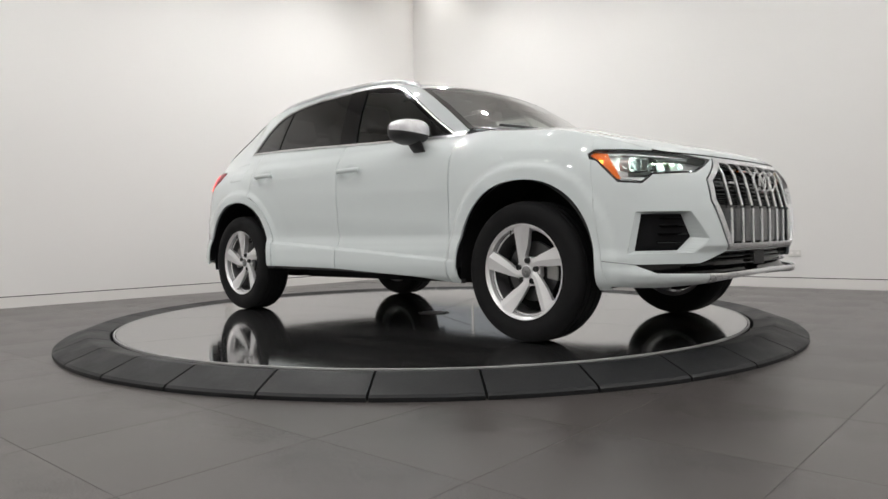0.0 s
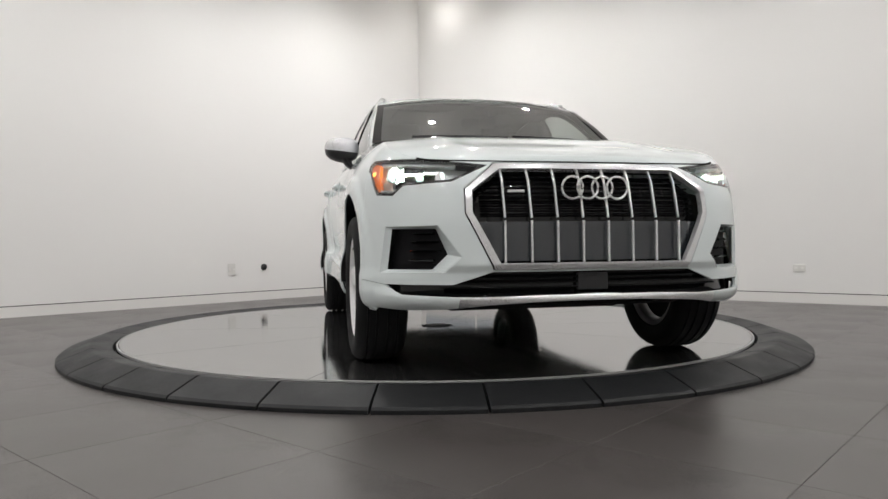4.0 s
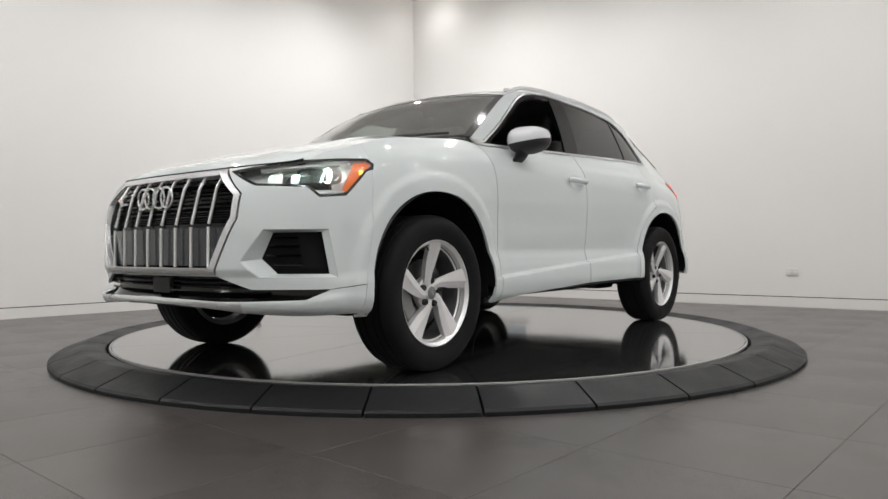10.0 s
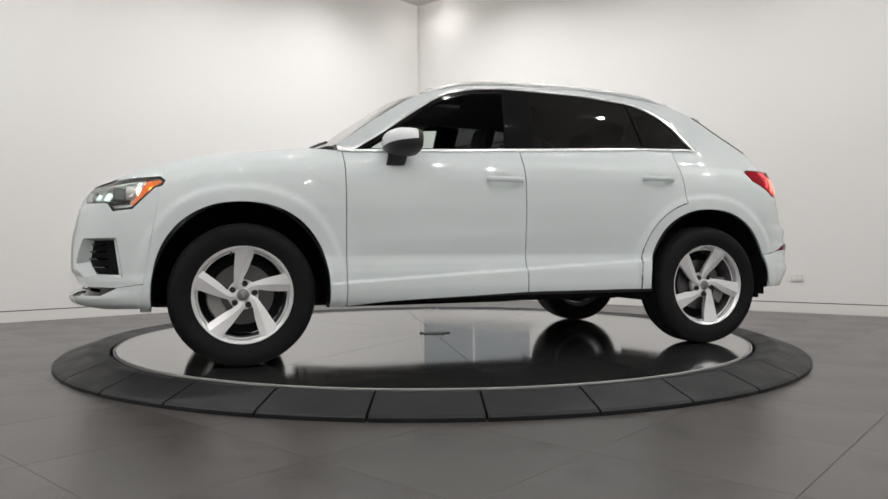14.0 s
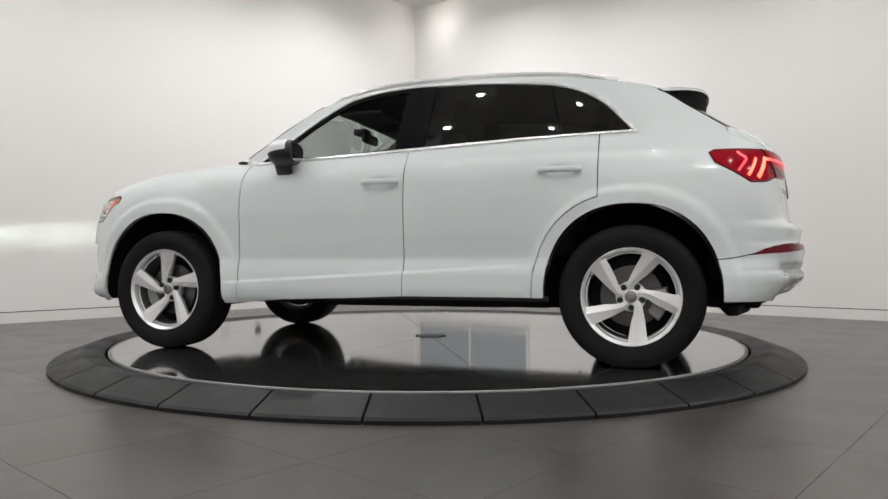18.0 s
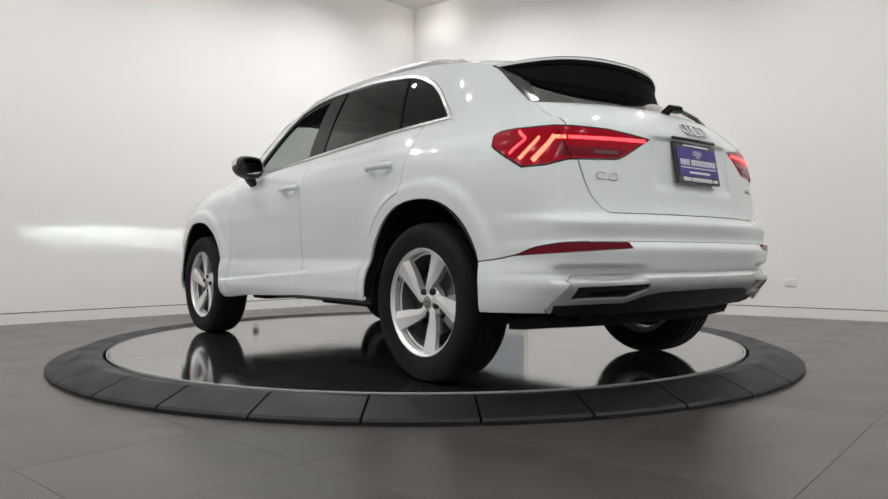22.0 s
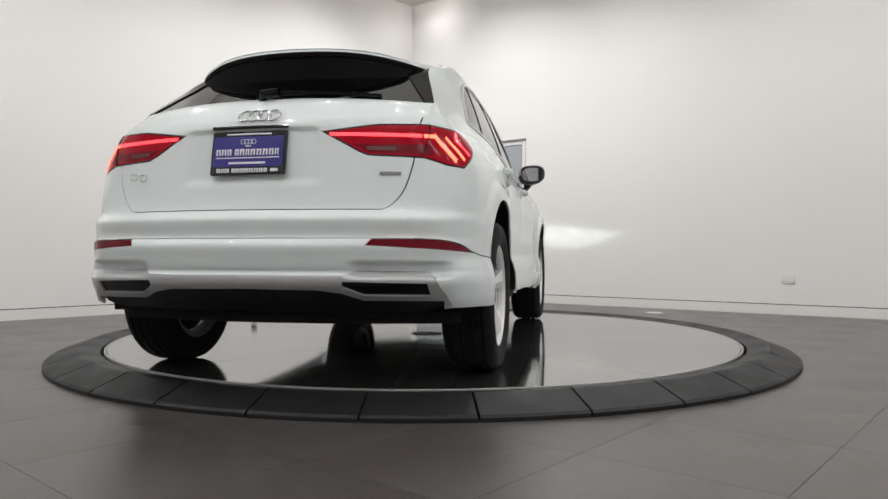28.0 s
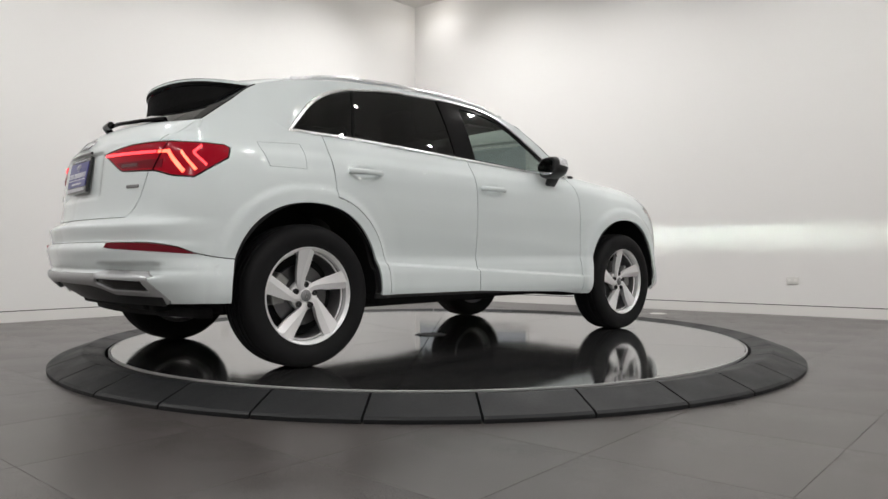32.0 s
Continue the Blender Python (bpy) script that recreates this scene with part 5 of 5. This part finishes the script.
# mirrors
for s in (1, -1):
    bm = bmesh.new()
    made = bmesh.ops.create_uvsphere(bm, u_segments=28, v_segments=18, radius=1)["verts"]
    for v in made:
        v.co = Vector((math.copysign(abs(v.co.x) ** 0.75, v.co.x), math.copysign(abs(v.co.y) ** 0.7, v.co.y), math.copysign(abs(v.co.z) ** 0.75, v.co.z)))
        fall = 1 - 0.16 * max(v.co.y, 0)
        back = -0.62
        x = v.co.x if v.co.x > back else back
        v.co = Vector((0.572 + 0.104 * x - 0.02 * v.co.y, s * (0.93 + 0.100 * v.co.y), 1.118 + 0.073 * v.co.z * fall + 0.012 * (v.co.y > 0) * v.co.y))
    whole_head = bm.copy()
    every = lambda b: b.verts[:] + b.edges[:] + b.faces[:]
    bmesh.ops.bisect_plane(bm, geom=every(bm), plane_co=(0.522, 0, 0), plane_no=(1, 0, 0), clear_inner=True)
    bmesh.ops.bisect_plane(bm, geom=every(bm), plane_co=(0.58, s * 0.93, 1.112), plane_no=(0.12, -s * 0.10, 1), clear_inner=True)
    head = soft_part("wing_mirror", bm, MIRROR_CAP, car, "pale silver door mirror on a black foot", 45)
    bmesh.ops.scale(whole_head, vec=(0.985, 0.985, 0.985), space=Matrix.Translation((-0.58, -s * 0.93, -1.118)), verts=whole_head.verts)
    soft_part("lower_shell", whole_head, PLASTIC, head, "black mirror housing", 45)
    bm = bmesh.new()
    rows = []
    for (x, y, z), w, h in (((0.60, 0.915, 1.070), 0.055, 0.042), ((0.605, 0.888, 1.02), 0.05, 0.032), ((0.61, 0.865, 0.995), 0.05, 0.02), ((0.615, 0.825, 0.988), 0.052, 0.014)):
        rows.append([bm.verts.new((x + w * math.cos(t), s * (y + h * math.sin(t)), z + 0.4 * h * math.sin(t))) for t in (2 * math.pi * k / 12 for k in range(12))])
    for a, b in zip(rows, rows[1:]):
        for k in range(12):
            bm.faces.new((a[k], a[(k + 1) % 12], b[(k + 1) % 12], b[k]))
    bm.faces.new(rows[0])
    bm.faces.new(rows[-1])
    soft_part("foot", bm, PLASTIC, head, "black mirror foot", 50)
    bm = bmesh.new()
    prism(bm, [(0.075 * math.cos(t) * abs(math.cos(t)) ** -0.3 if abs(math.cos(t)) > 0.01 else 0, 0.05 * math.sin(t)) for t in (2 * math.pi * k / 24 for k in range(24))], 0, 0.004, Matrix.Translation((0.4975, s * 0.936, 1.118)) @ Matrix.Rotation(radians(90), 4, "Z") @ Matrix.Rotation(radians(90), 4, "X"))
    head.location = (-0.04, -s * 0.045, -0.008)
    part("mirror_glass", bm, material("mirror glass", (0.35, 0.36, 0.37), 0.02, metal=1.0, vary=0.01), head, "mirror glass")

# door handles
for x0, pair in ((-0.035, front_door), (-1.0, rear_door)):
    z0 = 0.933 if x0 > -0.5 else 0.962
    for k, s in enumerate((1, -1)):
        bm = bmesh.new()
        pts = []
        for t in steps(-1, 1, 14):
            x = x0 - 0.102 * t
            p = on_side(x, z0, 0.012 + 0.020 * (1 - t ** 6))
            pts.append((p.x, s * p.y, p.z))
        tube(bm, pts, 0.0125, 10, squash=1.25)
        soft_part("door_handle", bm, PAINT, pair[k], "white pull handle", 60)

# rear badges and the plate
for k in range(4):
    cy = 0.032 - 0.0405 * k
    bm = bmesh.new()
    c = Vector((-2.095, cy, 1.083))
    tube(bm, [c + Vector((0.02 * math.sin(t), 0.028 * math.cos(t), 0.024 * math.sin(t))) for t in steps(0, 2 * math.pi, 30)[:-1]], 0.0042, 8, closed=True)
    part("emblem_ring", bm, BADGE, tailgate, "satin chrome ring")
for y0, y1, z, hgt in ((-0.520, -0.600, 0.845, 0.014),):
    bm = bmesh.new()
    p, q = on_rear(y0, z, 0.002), on_rear(y1, z, 0.002)
    mid = (p + q) / 2
    ang = math.atan2(q.y - p.y, q.x - p.x)
    box(bm, -(q - p).length / 2, (q - p).length / 2, -0.003, 0.003, -hgt / 2, hgt / 2, 0.002, Matrix.Translation(mid) @ Matrix.Rotation(ang, 4, "Z"))
    part("model_badge", bm, ALLOY_DARK, tailgate, "small metal badge")
for y0, z in ((0.558, 0.852), (0.503, 0.847)):
    bm = bmesh.new()
    tube(bm, [on_rear(y0 + 0.019 * math.copysign(abs(math.cos(t)) ** 0.6, math.cos(t)), z + 0.013 * math.copysign(abs(math.sin(t)) ** 0.6, math.sin(t)), 0.002) for t in steps(0, 2 * math.pi, 20)[:-1]], 0.0026, 6, closed=True)
    part("model_badge", bm, PAINT_MATT, tailgate, "small chrome badge outline")
lean = math.atan2(0.03, 0.174)
PM = Matrix.Translation((-2.123, 0, 0.929)) @ Matrix.Rotation(lean, 4, "Y") @ Matrix.Rotation(radians(-90), 4, "Z")
bm = bmesh.new()
box(bm, -0.159, 0.159, -0.012, 0.006, -0.089, 0.089, 0.005, PM)
plate = part("number_plate", bm, GLOSS_BLACK, tailgate, "blue dealer plate in a black frame")
bm = bmesh.new()
box(bm, -0.148, 0.148, -0.0155, -0.010, -0.058, 0.066, 0.001, PM)
part("plate_face", bm, BLUE, plate, "blue printed plate face")
# two rows of tall print, each a short and a long word, and thin lines between them
for z, hgt, x0, x1 in ((0.001, 0.025, -0.135, 0.135), (-0.073, 0.016, -0.128, 0.09)):
    letters = (1.1, 1.2, 1.0, -0.5, 1.0, 1.15, 1.0, 1.2, 1.25, 1.25, 1.15, 1.0)
    unit = (x1 - x0) / sum(abs(w) for w in letters)
    x = x0
    for w in letters:
        if w > 0:
            for a, b in ((0.06, 0.30), (0.56, 0.80)):
                bm = bmesh.new()
                box(bm, x + w * unit * a, x + w * unit * b, -0.0172, -0.012, z - hgt / 2, z + hgt / 2, 0, PM)
                part("print_bar", bm, PRINT, plate)
            bm = bmesh.new()
            box(bm, x + w * unit * 0.30, x + w * unit * 0.56, -0.0171, -0.012, z + hgt * 0.5 - hgt * 0.22 * w, z + hgt * 0.5 - hgt * 0.22 * w + hgt * 0.2, 0, PM)
            part("print_bar", bm, PRINT, plate)
        x += abs(w) * unit
for x0, x1, z, hgt in ((-0.095, 0.095, 0.075, 0.006), (-0.135, 0.135, -0.022, 0.004), (-0.078, 0.078, -0.043, 0.008), (0.102, 0.132, -0.073, 0.012), (-0.012, 0.012, 0.026, 0.004)):
    bm = bmesh.new()
    box(bm, x0, x1, -0.0172, -0.010, z - hgt / 2, z + hgt / 2, 0, PM)
    part("print_bar", bm, PRINT, plate)
for k in range(4):
    bm = bmesh.new()
    tube(bm, [PM @ Vector((-0.0225 + 0.015 * k + 0.0098 * math.cos(t), -0.0165, 0.044 + 0.0098 * math.sin(t))) for t in steps(0, 2 * math.pi, 16)[:-1]], 0.0012, 5, closed=True)
    part("print_ring", bm, PRINT, plate)
for y in (-0.10, -0.075, 0.075, 0.10):
    bm = bmesh.new()
    box(bm, -0.008, 0.008, -0.010, 0.004, -0.004, 0.004, 0.001, PM @ Matrix.Translation((y, -0.006, 0.104)))
    part("plate_lamp", bm, material("plate lamp", (0.8, 0.8, 0.85), 0.3, emit=1.5, emit_colour=(0.9, 0.95, 1.0)), tailgate, "small lit plate lamp")
bm = bmesh.new()
pts = [on_rear(y, 1.033 if abs(y) < 0.3 else 1.03, 0.004) for y in steps(-0.16, 0.16, 12)]
tube(bm, pts, 0.007, 6, squash=1.0)
part("plate_strip", bm, GLOSS_BLACK, tailgate, "black strip over the plate recess")

# ---- cabin ----
both("pillar_lining", [tuple(reversed(f)) for f in pillar], HEADLINER, car, "dark pillar lining", sink=-0.012, thick=0.0)
roof_lining = whole("roof_lining", [tuple(reversed(f)) for f in roof_soup], HEADLINER, car, "grey roof lining", sink=-0.025, thick=0.0)
both("door_trim", [f for f in side_soup if -1.1 < f[0][0] < 0.83 and f[0][2] > 0.3], CLOTH, car, "black door trim", sink=0.06, thick=0.0)


def cushion(bm, x0, x1, y0, y1, z0, z1, lean_deg=0.0, at=None):
    m = Matrix.Translation(at) @ Matrix.Rotation(radians(lean_deg), 4, "Y") if at else None
    box(bm, x0, x1, y0, y1, z0, z1, min(x1 - x0, y1 - y0, z1 - z0) * 0.32, m)


def seat(x, y, wide):
    bm = bmesh.new()
    cushion(bm, -0.25, 0.25, -wide / 2, wide / 2, -0.07, 0.07, -6, (x, y, 0.62))
    ob = soft_part("seat", bm, CLOTH, car, "black leather seat", 50)
    bm = bmesh.new()
    cushion(bm, -0.06, 0.06, -wide / 2, wide / 2, 0.0, 0.60, -17, (x - 0.23, y, 0.66))
    soft_part("backrest", bm, CLOTH, ob, "", 50)
    n = 1 if wide < 0.8 else 3
    for k in range(n):
        yy = y + (k - (n - 1) / 2) * 0.42
        bm = bmesh.new()
        cushion(bm, -0.05, 0.05, -0.125, 0.125, 0.64, 0.82, -15, (x - 0.235, yy, 0.64))
        soft_part("headrest", bm, CLOTH, ob, "", 50)
    return ob


seat(0.05, 0.36, 0.50)
seat(0.05, -0.36, 0.50)
seat(-0.78, 0.0, 1.20)
bm = bmesh.new()
rows = []
for x, z in ((1.0, 0.98), (0.86, 1.055), (0.66, 1.045), (0.52, 0.98), (0.48, 0.82), (0.55, 0.62)):
    rows.append([bm.verts.new((x, y, z - 0.02 * (abs(y) / 0.7) ** 2)) for y in steps(-0.70, 0.70, 12)])
for a, b in zip(rows, rows[1:]):
    for k in range(12):
        bm.faces.new((a[k], a[k + 1], b[k + 1], b[k]))
soft_part("dashboard", bm, CLOTH, car, "black dashboard", 50)
bm = bmesh.new()
M = Matrix.Translation((0.36, 0.36, 0.95)) @ Matrix.Rotation(radians(-64), 4, "Y")
tube(bm, [M @ Vector((0.185 * math.cos(t), 0.185 * math.sin(t), 0)) for t in steps(0, 2 * math.pi, 36)[:-1]], 0.016, 8, closed=True)
tube(bm, [M @ Vector((0, -0.18, 0)), M @ Vector((0, 0.18, 0))], 0.02, 6)
tube(bm, [M @ Vector((0, 0, 0)), M @ Vector((-0.18, 0, 0))], 0.02, 6)
tube(bm, [M @ Vector((0, 0, 0)), (0.55, 0.36, 0.86)], 0.05, 10)
soft_part("steering_wheel", bm, CLOTH, car, "black leather steering wheel", 50)
bm = bmesh.new()
box(bm, 0.38, 0.415, -0.11, 0.11, 1.285, 1.35, 0.014)
tube(bm, [(0.415, 0, 1.33), (0.47, 0, 1.37)], 0.014, 8)
box(bm, 0.41, 0.50, -0.05, 0.05, 1.345, 1.388, 0.01)
soft_part("inner_mirror", bm, PLASTIC, car, "black rear-view mirror", 50)
for s in (1, -1):
    bm = bmesh.new()
    box(bm, 0.10, 0.36, s * 0.14, s * 0.52, 1.385, 1.402, 0.005, Matrix.Translation((0, 0, 0.0)))
    part("sun_visor", bm, HEADLINER, car, "grey folded sun visor")

# ---- floor ----
TILE_SIZE = 0.594
N1, N2 = Vector((0.743, -0.669, 0)), Vector((0.669, 0.743, 0))
C1, C2 = 2.749, -1.093
bm = bmesh.new()
prism(bm, [(-9.5, -10.5), (9.5, -10.5), (9.5, 8), (-9.5, 8)], -0.12, -0.0035)
floor = tagged(part("floor", bm, GROUT), "dark grey matt stone floor tiles with fine joints", "floor", kind="structure")


def tile_mesh(places):
    verts, faces = [], []
    h, c = TILE_SIZE / 2 - 0.0008, 0.0006
    for p in places:
        b = len(verts)
        for r, z in ((h, -0.0035), (h, -c), (h - c, 0.0)):
            for i, j in ((-1, -1), (1, -1), (1, 1), (-1, 1)):
                q = p + N1 * r * i + N2 * r * j
                verts.append((q.x, q.y, z))
        for k in range(4):
            m = (k + 1) % 4
            faces.append((b + k, b + m, b + 4 + m, b + 4 + k))
            faces.append((b + 4 + k, b + 4 + m, b + 8 + m, b + 8 + k))
        faces.append((b + 8, b + 9, b + 10, b + 11))
    me = bpy.data.meshes.new("floor_tile")
    me.from_pydata(verts, [], faces)
    return me


near, far = [], []
for i in range(-20, 18):
    for j in range(-18, 18):
        p = N1 * (C1 + TILE_SIZE * (i + 0.5)) + N2 * (C2 + TILE_SIZE * (j + 0.5))
        if p.length < 1.6 or (p - A0).dot(Vector((-LEFT_WAY.y, LEFT_WAY.x, 0))) < -0.4 or (p - A0).dot(Vector((RIGHT_WAY.y, -RIGHT_WAY.x, 0))) < -0.4 or p.y < -10:
            continue
        (near if -4.6 < p.y < 3.2 and abs(p.x) < 4.4 else far).append(p)
shared = tile_mesh([Vector((0, 0, 0))])
shared.materials.append(TILE)
for p in near:
    ob = new("floor_tile", shared)
    ob.parent = floor
    ob.location = p
link("far_tiles", tile_mesh(far), TILE, floor)
tagged(floor.children[-1], "", kind="stuff")

# ---- small things by the walls ----
socket(CORNER + RIGHT_WAY * 4.93 + Vector((0, 0, 0.35)), -RIGHT_WAY, "wall_socket", 0.115, 0.07, "white double wall socket low on the wall") .matrix_basis @= Matrix.Rotation(math.pi, 4, "Z")
socket(CORNER + LEFT_WAY * 2.96 + Vector((0, 0, 0.37)), -LEFT_WAY, "wall_socket", 0.09, 0.13, "white upright wall socket low on the wall")
bm = bmesh.new()
lathe(bm, [(0.0005, 0.03), (0.03, 0.028), (0.036, 0.02), (0.036, 0.0), (0.0005, 0.0)], 16, Matrix.Rotation(radians(90), 4, "X"))
plug = soft_part("wall_plug", bm, PLASTIC)
plug.matrix_basis = Matrix.Translation(CORNER + LEFT_WAY * 2.55 + Vector((0, 0, 0.385))) @ Matrix.Rotation(math.atan2(0.7071, 0.7071), 4, "Z")
tagged(plug, "small black round plug on the white wall", "plug")
# flat round white disc lying on the floor
bm = bmesh.new()
lathe(bm, [(0.0005, 0.006), (0.07, 0.005), (0.085, 0.0), (0.085, -0.002)], 28)
cap = soft_part("floor_cap", bm, SOCKET)
cap.location = (2.36, 2.42, 0.0005)
tagged(cap, "flat round white disc on the floor beside the wall", "floor cover")
# wide fixed window of blue-grey glass in the right-hand wall
PANE_BLUE = material("blue-grey window glass", (0.355, 0.385, 0.415), 0.08, coat=0.5, vary=0.05, grain=20, blotch=0.8)
window = new("window_1")
window.matrix_basis = Matrix.Translation(CORNER) @ Matrix.Rotation(math.atan2(RIGHT_WAY.y, RIGHT_WAY.x), 4, "Z")
tagged(window, "wide blue-grey fixed window in a white frame", "window", kind="structure")
SILL, HEAD = 0.47, 2.0
for a, b in ((0.10, 0.955), (0.985, 1.84)):
    bm = bmesh.new()
    box(bm, a, b, -0.012, 0.0, SILL + 0.03, HEAD, 0.002)
    part("pane", bm, PANE_BLUE, window)
for a, b, z0, z1 in ((0.06, 0.098, SILL, 2.04), (1.842, 1.88, SILL, 2.04), (0.957, 0.983, SILL + 0.03, HEAD), (0.098, 1.842, 2.002, 2.04), (0.098, 1.842, SILL, SILL + 0.028)):
    bm = bmesh.new()
    box(bm, a, b, -0.022, 0.0, z0, z1, 0.003)
    part("window_frame", bm, SKIRT, window)
bm = bmesh.new()
box(bm, 0.04, 1.885, -0.03, 0.0, 2.046, 2.075, 0.003)
part("blind_box", bm, ALLOY_DARK, window, "grey blind box")


# ---- what moves ----
CAR_AT = Vector((-0.037, 0.212, PLATE_Z + 0.0165))


def motions():
    rows = []
    for t, a in TURN:
        turn = pose(0, 0, 0, 0, 0, a)
        rows.append((t, turn))
    walk(disc, rows)
    walk(car, [(t, m @ Matrix.Translation(CAR_AT)) for t, m in rows])


motions()
